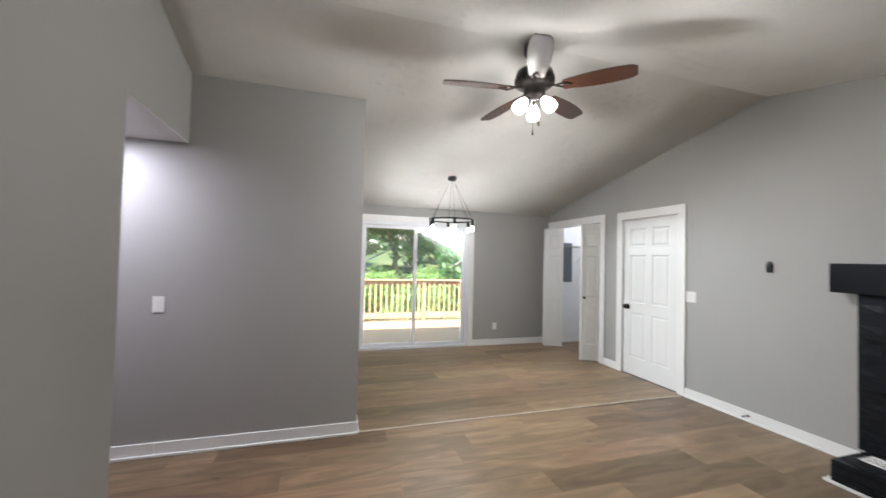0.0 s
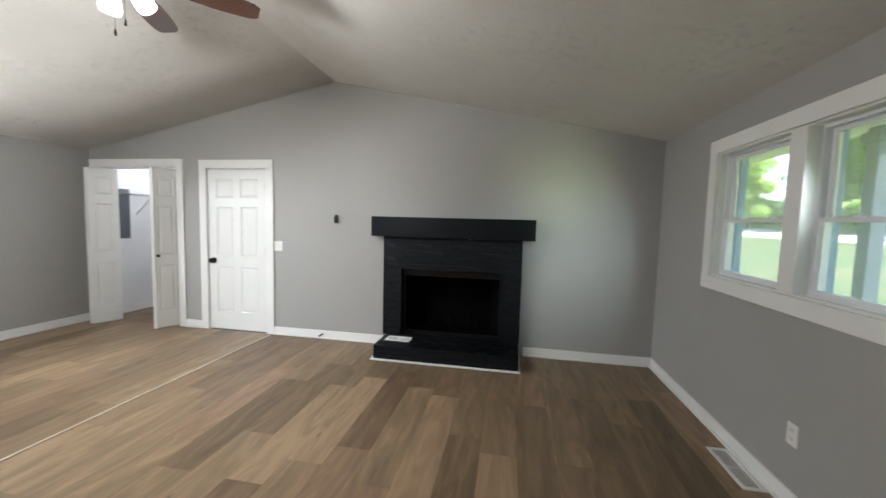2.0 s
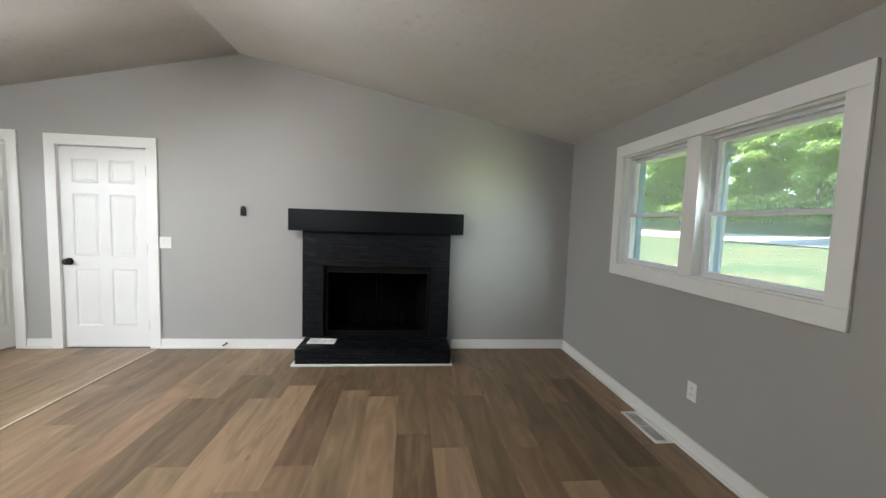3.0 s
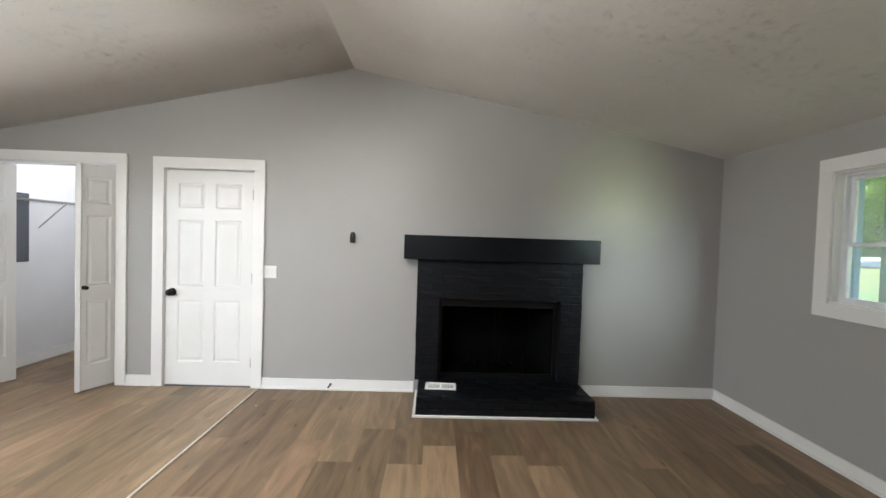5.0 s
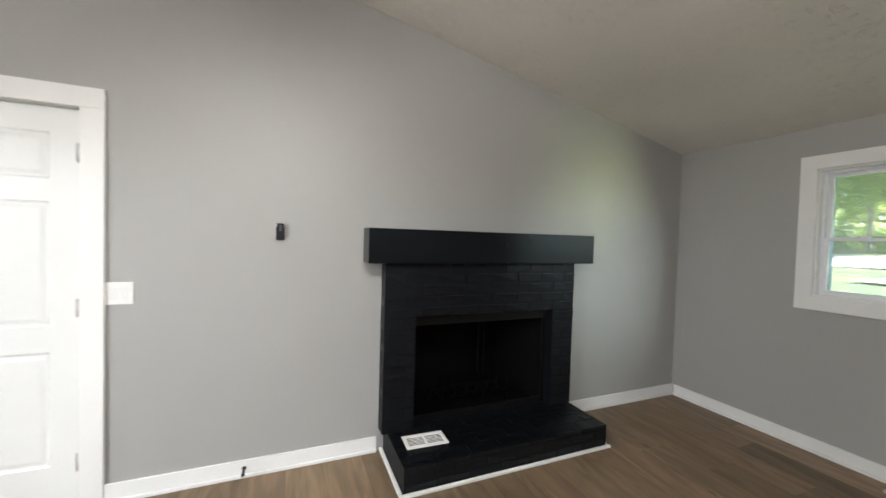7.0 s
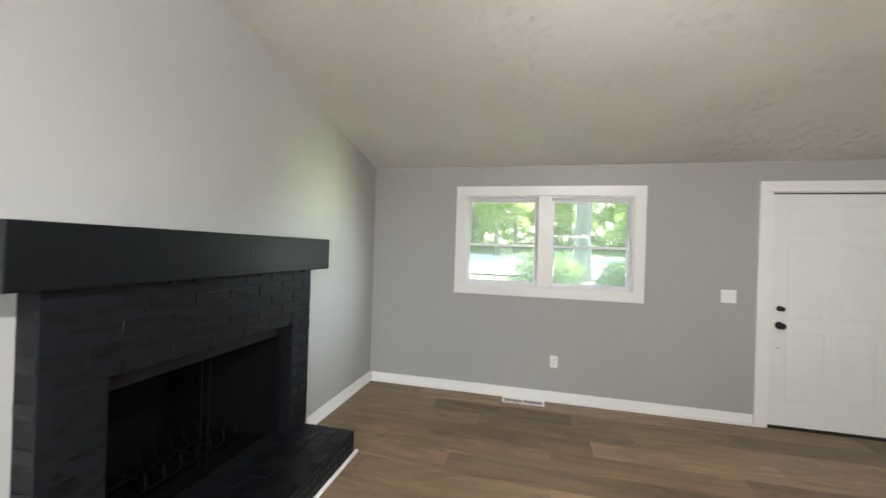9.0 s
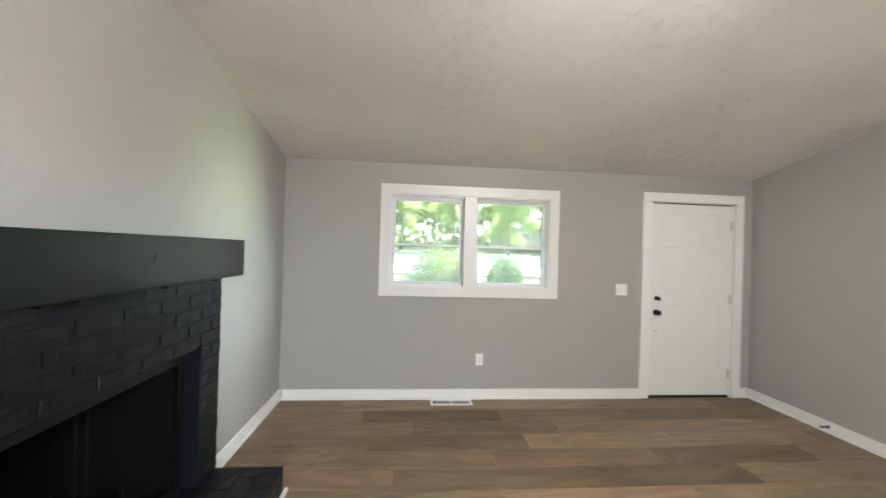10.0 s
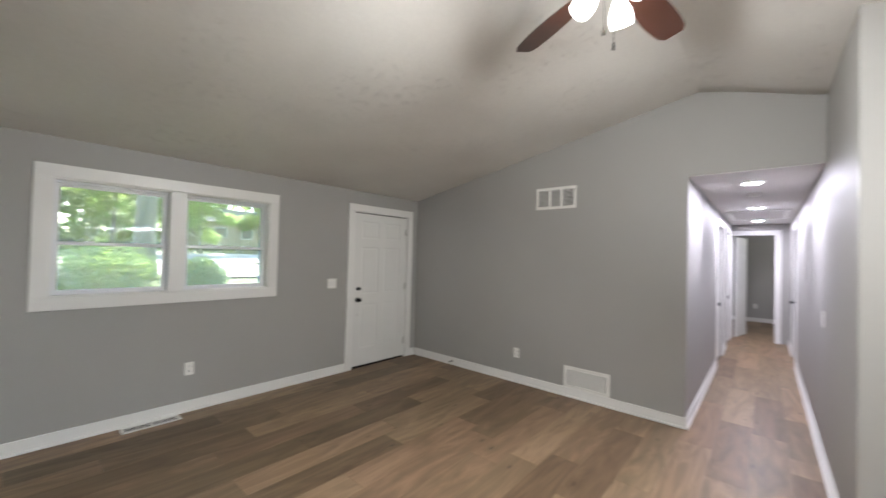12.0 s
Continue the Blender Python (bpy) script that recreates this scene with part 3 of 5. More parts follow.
add_box(bm, FD0 + 0.02, FD1 - 0.02, YS - 0.12, YS - 0.0, 0.0, 0.016, 0.003)
solid("threshold", bm, M_DARK, "dark bronze front door threshold", kind="structure")


def bifold_leaf(w, m, parent, with_knob=None):
    bm = bmesh.new()
    six_panels(bm, w, 2.0, 0.03, panels_for(w, 1))
    bmesh.ops.translate(bm, verts=bm.verts, vec=(0, 0, 0.015))
    leaf = part("leaf", bm, M_DOOR, parent, at=m)
    if with_knob is not None:
        bm = bmesh.new()
        knob(bm, (with_knob, 0, 0.93), 0.035, 0.016)
        part("knob", bm, M_BLACK, leaf, "small round black knob")
    return leaf


BW = 0.305


def bifold(name, corner, a1, a2, label, inner_knob):
    """Two leaves: the first from the jamb outwards at the angle a1 (degrees from +x), the second from its end at the angle a2."""
    d = thing(name, (corner[0], corner[1], 0), label, "door")
    d["kind"] = "structure"
    bifold_leaf(BW, pose(0, 0, 0, 0, 0, a1), d, inner_knob and BW - inner_knob)
    end = Vector((math.cos(radians(a1)), math.sin(radians(a1)), 0)) * (BW + 0.006)
    bifold_leaf(BW, pose(end.x, end.y, 0, 0, 0, a2), d)
    return d


bifold("door_3", (XE + 0.045, CL0 + 0.02, 0), 154, 27, "folded white bifold closet door with small black knob", 0.05)
bifold("door_4", (XE + 0.045, CL1 - 0.02, 0), -155, -22, "folded white bifold closet door standing open", None)


# ---- things: fireplace ----
fp = thing("fireplace", (XE, 1.433, 0), "black painted brick fireplace with open dark firebox", "fireplace")
BRY, HEARTH = 1.433, 0.155


def fbox(name, material, y0, y1, x0, x1, z0, z1, bevel=0.002):
    return box_part(name, material, fp, -x1, -x0, y0 - BRY, y1 - BRY, z0, z1, bevel)


BODY = 0.107
fbox("surround", M_MORTAR, 0.672, FB0, 0, BODY, HEARTH, 1.275)
fbox("surround", M_MORTAR, FB1, 2.197, 0, BODY, HEARTH, 1.275)
fbox("surround", M_MORTAR, FB0, FB1, 0, BODY, FBZ1, 1.275)
fbox("hearth", M_MORTAR, 0.68, 2.16, 0, 0.492, 0.0, HEARTH - 0.001)
y0, y1 = FB0 - BRY, FB1 - BRY
box_part("firebox_back", M_SOOT, fp, 0.50, 0.53, y0 + 0.10, y1 - 0.10, HEARTH, 0.95, 0)
box_part("firebox_top", M_SOOT, fp, 0.0, 0.53, y0, y1, FBZ1, FBZ1 + 0.03, 0)
box_part("firebox_floor", M_SOOT, fp, 0.0, 0.53, y0, y1, HEARTH - 0.03, HEARTH, 0)
for s, ya in ((1, y0), (-1, y1)):
    bm = bmesh.new()
    q = [bm.verts.new(p) for p in ((-0.03, ya, HEARTH), (0.52, ya + s * 0.14, HEARTH), (0.52, ya + s * 0.14, 0.95), (-0.03, ya, 0.95))]
    p = [bm.verts.new((v.co.x, v.co.y - s * 0.02, v.co.z)) for v in q]
    bm.faces.new(q)
    bm.faces.new(list(reversed(p)))
    for a in range(4):
        bm.faces.new((q[a], q[(a + 1) % 4], p[(a + 1) % 4], p[a]))
    part("firebox_side", bm, M_SOOT, fp)
for yy in (-0.035, 0.015):
    bm = bmesh.new()
    add_tube(bm, [(0.02, yy, HEARTH + 0.05), (0.02, yy, FBZ1 - 0.09)], 0.004, 8)
    part("door_stile", bm, M_SOOT, fp)
for ya, yb, za, zb in ((y0, y0 + 0.03, HEARTH, FBZ1), (y1 - 0.03, y1, HEARTH, FBZ1), (y0 + 0.03, y1 - 0.03, FBZ1 - 0.085, FBZ1), (y0 + 0.03, y1 - 0.03, HEARTH, HEARTH + 0.045)):
    box_part("metal_frame", M_BLACK, fp, -0.028, -0.008, ya, yb, za, zb, 0.003)
box_part("sill_trim", M_BRONZE, fp, -0.031, -0.0285, y0 + 0.03, y1 - 0.03, HEARTH + 0.036, HEARTH + 0.045, 0.001)
grate = thing("fire_grate", (XE + 0.2, BRY, HEARTH), "black iron fire grate in the firebox", "fire grate")
for k in range(7):
    bm = bmesh.new()
    yy = -0.27 + k * 0.09
    add_tube(bm, [(-0.14, yy, 0.20), (-0.15, yy, 0.13), (-0.10, yy, 0.09), (0.12, yy, 0.09), (0.15, yy, 0.16)], 0.008, 6)
    part("bar", bm, M_SOOT, grate)
for xx in (-0.08, 0.08):
    bm = bmesh.new()
    add_tube(bm, [(xx, -0.3, 0), (xx, -0.28, 0.08), (xx, 0.28, 0.08), (xx, 0.3, 0)], 0.009, 6)
    part("rail", bm, M_SOOT, grate)

mantel = thing("mantel", (XE, BRY, 1.27), "thick black painted box mantel shelf with dents", "mantel")
bm = bmesh.new()
add_box(bm, -0.177, 0, -0.887, 0.888, 0.0, 0.218, 0.004)
part("beam", bm, M_MANTEL, mantel)
for k, (yy, zz, aa) in enumerate(((-0.278, 0.183, 50), (-0.085, 0.129, 115), (-0.30, 0.185, 62))):
    bm = bmesh.new()
    add_lathe(bm, [(0.001, 0.0028), (0.006, 0.0022), (0.011, 0.0)], 16)
    bmesh.ops.transform(bm, matrix=Matrix.Translation((-0.1772, yy, zz)) @ pose(0, 0, 0, aa, 0, 0) @ pose(0, 0, 0, 0, -90, 0) @ Matrix.Diagonal((0.55, 2.3 if k < 2 else 1.2, 1, 1)), verts=bm.verts)
    part("paint_dent", bm, M_MANTEL, mantel, "shallow curled dent in the paint")
for yy in (-0.606, -0.196, 0.229, 0.351):
    box_part("bracket", M_BLACK, mantel, -0.165, -0.14, yy - 0.012, yy + 0.012, -0.014, 0.0, 0.003)

bm = bmesh.new()
add_box(bm, XE - 0.520, XE - 0.499, 0.66, 2.19, 0.001, 0.018, 0.004)
add_box(bm, XE - 0.485, XE, 2.168, 2.19, 0.001, 0.018, 0.004)
add_box(bm, XE - 0.485, XE, 0.66, 0.675, 0.001, 0.018, 0.004)
solid("trim", bm, M_WHITE, "white shoe moulding round the hearth", kind="structure")


# ---- registers, grilles, plates ----
def register(name, m, w, h, label, groups, mid=False, thick=0.006, along_h=False, slat=0.0085, bar=0.006, tilt=25):
    """A grille in the plane z = 0 of m, w along x, h along y."""
    g = thing(name, m, label, "vent")
    bm = bmesh.new()
    b = 0.022 if h < 0.2 else 0.03
    for x0, x1, y0, y1 in ((-w / 2, w / 2, -h / 2, -h / 2 + b), (-w / 2, w / 2, h / 2 - b, h / 2), (-w / 2, -w / 2 + b, -h / 2 + b, h / 2 - b), (w / 2 - b, w / 2, -h / 2 + b, h / 2 - b)):
        add_box(bm, x0, x1, y0, y1, 0, thick, 0.0015)
    iw = w - 2 * b
    for k in range(1, groups):
        xc = -iw / 2 + iw * k / groups
        add_box(bm, xc - bar, xc + bar, -h / 2 + b, h / 2 - b, 0, thick)
    part("frame", bm, M_PLASTIC, g)
    box_part("backing", M_DARK, g, -w / 2 + b, w / 2 - b, -h / 2 + b, h / 2 - b, 0.0003, 0.001, 0)
    proto = None
    if along_h:
        n = int(iw / 0.0125)
        spots = [(-iw / 2 + (i + 0.5) * iw / n, 0) for i in range(n)]
        size = (0.0045 if thick < 0.007 else 0.0036, h - 2 * b)
    else:
        n = int((h - 2 * b) / 0.0135)
        spots = [(0, -h / 2 + b + (i + 0.5) * (h - 2 * b) / n) for i in range(n)]
        size = (iw, slat)
    bm = bmesh.new()
    add_box(bm, -size[0] / 2, size[0] / 2, -size[1] / 2, size[1] / 2, -0.0015, 0.0015)
    me = mesh_of("slat", bm, M_PLASTIC)
    for x, y in spots:
        o = new("slat", me)
        o.parent = g
        o.matrix_basis = pose(x, y, 0.003, *((0, 12, 0) if along_h else (tilt, 0, 0)))
    return g


register("floor_vent", pose(2.52, -0.585, 0.0015), 0.40, 0.125, "white metal floor register beside the baseboard", 2, along_h=True)
register("loose_vent", pose(3.89, 1.957, HEARTH + 0.006, 0, 0, 88), 0.27, 0.15, "loose white metal register lying on the black hearth", 2)
WALLW = pose(0, 0, 0) @ Matrix(((0, 0, 1, 0), (1, 0, 0, 0), (0, 1, 0, 0), (0, 0, 0, 1)))


def on_west(y, z):
    return Matrix.Translation((XW, y, z)) @ WALLW


def on_east(y, z):
    return Matrix.Translation((XE, y, z)) @ Matrix(((0, 0, -1, 0), (-1, 0, 0, 0), (0, 1, 0, 0), (0, 0, 0, 1)))


def on_south(x, z):
    return Matrix.Translation((x, YS, z)) @ Matrix(((-1, 0, 0, 0), (0, 0, 1, 0), (0, 1, 0, 0), (0, 0, 0, 1)))


def on_north(x, z, y=YN):
    return Matrix.Translation((x, y, z)) @ Matrix(((1, 0, 0, 0), (0, 0, -1, 0), (0, 1, 0, 0), (0, 0, 0, 1)))


register("high_vent", on_west(1.518, 2.168), 0.47, 0.245, "white metal return grille high on the grey wall", 3, thick=0.008, slat=0.0062, bar=0.016, tilt=-32)
register("low_vent", on_west(1.89, 0.215), 0.48, 0.23, "white louvred return grille just above the baseboard", 1, thick=0.010, slat=0.0090, tilt=-32)


def outlet(m, name="wall_outlet", label="white duplex outlet plate on the grey wall"):
    o = thing(name, m, label, "outlet", "wall outlets")
    box_part("plate", M_PLASTIC, o, -0.036, 0.036, -0.058, 0.058, 0, 0.006, 0.002)
    for z in (-0.022, 0.022):
        box_part("socket", M_WHITE, o, -0.017, 0.017, z - 0.014, z + 0.014, 0.006, 0.008, 0.001)
        box_part("slot", M_DARK, o, -0.008, -0.006, z - 0.005, z + 0.006, 0.0085, 0.009, 0)
        box_part("slot", M_DARK, o, 0.006, 0.008, z - 0.005, z + 0.006, 0.0085, 0.009, 0)
    return o


outlet(on_south(2.24, 0.39))
outlet(on_west(1.06, 0.35))
outlet(on_north(3.11, 0.32))


def switch(m, n, label):
    o = thing("light_switch", m, label, "light switch")
    w = 0.036 + 0.023 * (n - 1)
    box_part("plate", M_PLASTIC, o, -w, w, -0.058, 0.058, 0, 0.006, 0.002)
    for k in range(n):
        c = (k - (n - 1) / 2) * 0.046
        box_part("rocker_gap", M_CLOSET, o, c - 0.0175, c + 0.0175, -0.0345, 0.0345, 0.0061, 0.0066, 0)
        box_part("rocker", M_WHITE, o, c - 0.016, c + 0.016, -0.033, 0.033, 0.0068, 0.0098, 0.002)
    return o


switch(on_east(3.58, 1.10), 2, "white double rocker switch beside the interior door")
switch(on_south(0.783, 1.113), 2, "white double rocker switch beside the front door")
switch(on_north(-0.80, 1.075, YP), 1, "white single rocker switch on the hallway wall")

remote = thing("fan_remote", on_east(2.817, 1.446), "black fan remote in a wall holder", "remote control")
box_part("holder", M_BLACK, remote, -0.024, 0.024, -0.050, 0.030, 0, 0.022, 0.004)
box_part("remote", M_MANTEL, remote, -0.019, 0.019, -0.038, 0.050, 0.006, 0.018, 0.005)
for k in range(3):
    box_part("button", M_PANEL, remote, -0.006, 0.006, 0.005 + k * 0.014, 0.013 + k * 0.014, 0.018, 0.0235, 0.001)


def door_stop(m):
    o = thing("door_stop", m, "small black spring door stop on the baseboard", "door stop", "door stops")
    bm = bmesh.new()
    pts = [(0.006 * math.cos(i * 1.2), 0.006 * math.sin(i * 1.2), 0.004 + i * 0.00085) for i in range(70)]
    add_tube(bm, pts, 0.0016, 5)
    part("spring", bm, M_BLACK, o)
    bm = bmesh.new()
    add_lathe(bm, [(0.001, 0.060), (0.009, 0.061), (0.009, 0.074), (0.001, 0.076)], 12)
    part("tip", bm, M_BLACK, o)
    bm = bmesh.new()
    add_lathe(bm, [(0.001, 0.0), (0.012, 0.0), (0.012, 0.003), (0.001, 0.005)], 12)
    part("base", bm, M_BLACK, o)


door_stop(on_east(2.99, 0.055) @ pose(0, 0, 0.014))
door_stop(on_west(0.09, 0.055) @ pose(0, 0, 0.014))

chip = thing("wood_chip", (3.792, 3.515, 0.0), "tiny orange wood chip on the plank floor", "wood chip")
bm = bmesh.new()
add_box(bm, -0.014, 0.012, -0.005, 0.006, 0.0, 0.003, 0.001, turn=pose(0, 0, 0, 0, 0, 30))
part("chip", bm, M_DECK, chip)

bm = bmesh.new()
add_box(bm, XP, XE - 0.05, YP + 0.008, YP + 0.025, 0.0, 0.008, 0.003)
solid("floor_transition", bm, M_STRIP, "wooden transition strip across the plank floor", kind="structure")


# ---- window and sliding door ----
def sash(parent, glass, x0, x1, z0, z1, y, t=0.028, b=0.035, name="sash"):
    bm = bmesh.new()
    for a in ((x0, x0 + b, z0, z1), (x1 - b, x1, z0, z1), (x0 + b, x1 - b, z0, z0 + b), (x0 + b, x1 - b, z1 - b, z1)):
        add_box(bm, a[0], a[1], y, y + t, a[2], a[3], 0.002)
    part(name, bm, M_VINYL, parent)
    bm = bmesh.new()
    add_box(bm, x0 + b - 0.004, x1 - b + 0.004, y + t / 2 - 0.002, y + t / 2 + 0.002, z0 + b - 0.004, z1 - b + 0.004)
    p = part("pane", bm, glass, parent)
    p.visible_shadow = False


win = thing("window_1", (0, YS, 0), "white vinyl twin double-hung window, closed", "window")
win["kind"] = "structure"
bm = bmesh.new()
add_box(bm, WX0, WX1, -WT, -0.001, WZ0 - 0.001, WZ0 + 0.012)
add_box(bm, WX0, WX1, -WT, -0.001, WZ1 - 0.012, WZ1)
add_box(bm, WX0, WX0 + 0.012, -WT, -0.001, WZ0 + 0.012, WZ1 - 0.012)
add_box(bm, WX1 - 0.012, WX1, -WT, -0.001, WZ0 + 0.012, WZ1 - 0.012)
part("window_frame", bm, M_WHITE, win)
WM = 2.37
box_part("mullion", M_WHITE, win, WM - 0.06, WM + 0.06, -WT, 0.019, WZ0 + 0.012, WZ1 - 0.012)
for a, b in ((WX0 + 0.012, WM - 0.06), (WM + 0.06, WX1 - 0.012)):
    bm = bmesh.new()
    for q in ((a, a + 0.012, WZ0 + 0.012, WZ1 - 0.012), (b - 0.012, b, WZ0 + 0.012, WZ1 - 0.012), (a + 0.012, b - 0.012, WZ0 + 0.012, WZ0 + 0.024), (a + 0.012, b - 0.012, WZ1 - 0.032, WZ1 - 0.012)):
        add_box(bm, q[0], q[1], -0.12, -0.05, q[2], q[3], 0.002)
    part("track", bm, M_VINYL, win)
    mid = 1.508
    sash(win, M_HAZY, a + 0.012, b - 0.012, WZ0 + 0.024, mid + 0.012, -0.082, b=0.024)
    sash(win, M_HAZY, a + 0.012, b - 0.012, mid - 0.012, WZ1 - 0.032, -0.113, b=0.024)
    for k in (0.3, 0.7):
        box_part("sash_lock", M_VINYL, win, a + (b - a) * k - 0.02, a + (b - a) * k + 0.02, -0.075, -0.055, mid + 0.012, mid + 0.022, 0.003)

for k, (xa, xb) in enumerate(((WX0 - 0.07, WX0 + 0.03), (WM - 0.045, WM + 0.045), (WX1 - 0.03, WX1 + 0.07))):
    box_part("outer_trim", M_OUTER_TRIM, win, xa, xb, -WT - 0.048, -WT - 0.003, WZ0 - 0.06, WZ1 + 0.03, 0.004, label="blue painted outer trim board")
box_part("outer_sill", M_OUTER_TRIM, win, WX0 - 0.07, WX1 + 0.07, -WT - 0.11, -WT - 0.003, WZ0 - 0.10, WZ0 - 0.062, 0.004, label="blue painted outer sill")

slide = thing("door_5", (0, YN, 0), "white vinyl sliding glass patio door, closed", "sliding door")
slide["kind"] = "structure"
bm = bmesh.new()
for q in ((SL0, SL0 + 0.045, 0, SLZ), (SL1 - 0.045, SL1, 0, SLZ), (SL0 + 0.045, SL1 - 0.045, SLZ - 0.05, SLZ), (SL0 + 0.045, SL1 - 0.045, 0, 0.035)):
    add_box(bm, q[0], q[1], 0.0, WT, q[2], q[3], 0.002)
part("door_frame", bm, M_VINYL, slide)
SM = 1.70
sash(slide, M_DOOR_HAZE, SL0 + 0.045, SM + 0.024, 0.037, SLZ - 0.052, 0.07, b=0.048, name="panel")
sash(slide, M_DOOR_HAZE, SM - 0.024, SL1 - 0.045, 0.037, SLZ - 0.052, 0.03, b=0.048, name="panel")
box_part("door_handle", M_VINYL, slide, SL1 - 0.095, SL1 - 0.07, 0.0, 0.03, 0.95, 1.15, 0.005)


# ---- ceiling fan ----
FXY = (1.724, 2.825)
fan = thing("ceiling_fan", (FXY[0], FXY[1], 0), "dark bronze ceiling fan with brown blades and three lit shades", "ceiling fan")
bm = bmesh.new()
add_lathe(bm, [(0.001, 3.0), (0.075, 3.0), (0.078, 2.94), (0.055, 2.905), (0.02, 2.89), (0.018, 2.83), (0.05, 2.82), (0.001, 2.82)], 28)
part("canopy", bm, M_BRONZE, fan)
bm = bmesh.new()
add_lathe(bm, [(0.001, 2.835), (0.09, 2.83), (0.128, 2.80), (0.14, 2.755), (0.138, 2.72), (0.11, 2.695), (0.075, 2.685), (0.075, 2.64), (0.06, 2.61), (0.001, 2.605)], 32)
part("motor", bm, M_BRONZE, fan)
for k in range(20):
    a = math.radians(18 * k)
    bm = bmesh.new()
    add_box(bm, 0.128, 0.142, -0.007, 0.007, 2.715, 2.755, 0.002, turn=pose(0, 0, 0, 0, 0, 18 * k))
    part("motor_rib", bm, M_DARK, fan)
blade_bm = bmesh.new()
n = 14
outline = []
for i in range(n + 1):
    t = i / n
    w = 0.048 + 0.026 * math.sin(min(1, t * 1.1) * math.pi * 0.78)
    if t > 0.9:
        w *= 1 - 0.35 * ((t - 0.9) / 0.1) ** 2
    outline.append((0.20 + t * 0.46, w))
ups, dns = [], []
for z, arr in ((0.003, ups), (-0.003, dns)):
    for x, w in outline:
        arr.append((blade_bm.verts.new((x, -w, z)), blade_bm.verts.new((x, w, z))))
for i in range(n):
    blade_bm.faces.new((ups[i][0], ups[i + 1][0], ups[i + 1][1], ups[i][1]))
    blade_bm.faces.new((dns[i][0], dns[i][1], dns[i + 1][1], dns[i + 1][0]))
    for k in (0, 1):
        blade_bm.faces.new((ups[i][k], dns[i][k], dns[i + 1][k], ups[i + 1][k]))
for i in (0, n):
    blade_bm.faces.new((ups[i][0], ups[i][1], dns[i][1], dns[i][0]))
blade_me = mesh_of("blade", blade_bm, M_BLADE)
BLADE0 = 26.8
for k in range(5):
    o = new("blade", blade_me)
    o.parent = fan
    o.matrix_basis = pose(0, 0, 2.676, 0, 0, BLADE0 + 72 * k) @ pose(0, 0, 0, -12, 0, 0)
    bm = bmesh.new()
    add_tube(bm, [(0.07, 0, 2.695), (0.14, 0.0, 2.683), (0.20, 0.03, 2.673), (0.26, 0.0, 2.672), (0.20, -0.03, 2.673), (0.14, 0.0, 2.683)], 0.007, 6)
    part("blade_iron", bm, M_BRONZE, fan, at=pose(0, 0, 0, 0, 0, BLADE0 + 72 * k))
for k in range(3):
    m = pose(0, 0, 0, 0, 0, 62 + 120 * k)
    bm = bmesh.new()
    add_tube(bm, [(0.03, 0, 2.61), (0.065, 0, 2.605), (0.075, 0, 2.585)], 0.009, 8)
    part("light_arm", bm, M_BRONZE, fan, at=m)
    bm = bmesh.new()
    tilt = Matrix.Translation((0.075, 0, 2.59)) @ pose(0, 0, 0, 0, -38, 0)
    add_lathe(bm, [(0.022, 0.005), (0.030, -0.012), (0.043, -0.042), (0.048, -0.072), (0.044, -0.100), (0.040, -0.100), (0.044, -0.072), (0.039, -0.042), (0.022, -0.010)], 24, tilt)
    s = part("shade", bm, M_SHADE, fan, "lit frosted glass shade", at=m)
    s.visible_shadow = False
    c = m @ Vector((0.13, 0, 2.51))
    aim = m @ Vector((0.55, 0, 2.0))
    spot = lamp("fan_light", "SPOT", (10.5, 9.5, 10.8)[k], (1.0, 0.965, 0.92), None, spin=look((FXY[0] + c.x, FXY[1] + c.y, c.z), (FXY[0] + aim.x, FXY[1] + aim.y, aim.z)))
    spot.data.spot_size, spot.data.spot_blend, spot.data.shadow_soft_size = radians(170), 0.5, 0.06
    lamp("fan_glow", "POINT", 0.9, (1.0, 0.965, 0.92), (FXY[0] + c.x, FXY[1] + c.y, c.z), 0.06)
for x, y, z in ((0.02, -0.03, 2.41), (-0.008, 0.0, 2.35)):
    bm = bmesh.new()
    add_tube(bm, [(x, y, 2.61), (x, y, z + 0.03)], 0.0012, 5)
    part("pull_chain", bm, M_BRONZE, fan)
    bm = bmesh.new()
    add_lathe(bm, [(0.001, 0.032), (0.004, 0.028), (0.006, 0.0), (0.001, -0.002)], 10, Matrix.Translation((x, y, z)))
    part("pull", bm, M_BRONZE, fan)

# ---- chandelier ----
CHX, CHY = 1.88, 5.12
CZ = ceil_z(CHY)
RZ, RR = 1.950, 0.295
ch = thing("chandelier", (CHX, CHY, 0), "black ring chandelier with lit bare bulbs", "chandelier")
bm = bmesh.new()
add_lathe(bm, [(0.001, CZ + 0.01), (0.062, CZ + 0.01), (0.062, CZ - 0.035), (0.02, CZ - 0.05), (0.001, CZ - 0.05)], 24)
part("canopy", bm, M_BLACK, ch)
bm = bmesh.new()
rings = []
for i in range(48):
    a = 2 * math.pi * i / 48
    rings.append([bm.verts.new(((RR + dx) * math.cos(a), (RR + dx) * math.sin(a), RZ + 0.012 + dz)) for dx, dz in ((-0.004, -0.009), (0.004, -0.009), (0.004, 0.009), (-0.004, 0.009))])
for i in range(48):
    for k in range(4):
        bm.faces.new((rings[i][k], rings[(i + 1) % 48][k], rings[(i + 1) % 48][(k + 1) % 4], rings[i][(k + 1) % 4]))
part("ring", bm, M_BLACK, ch)
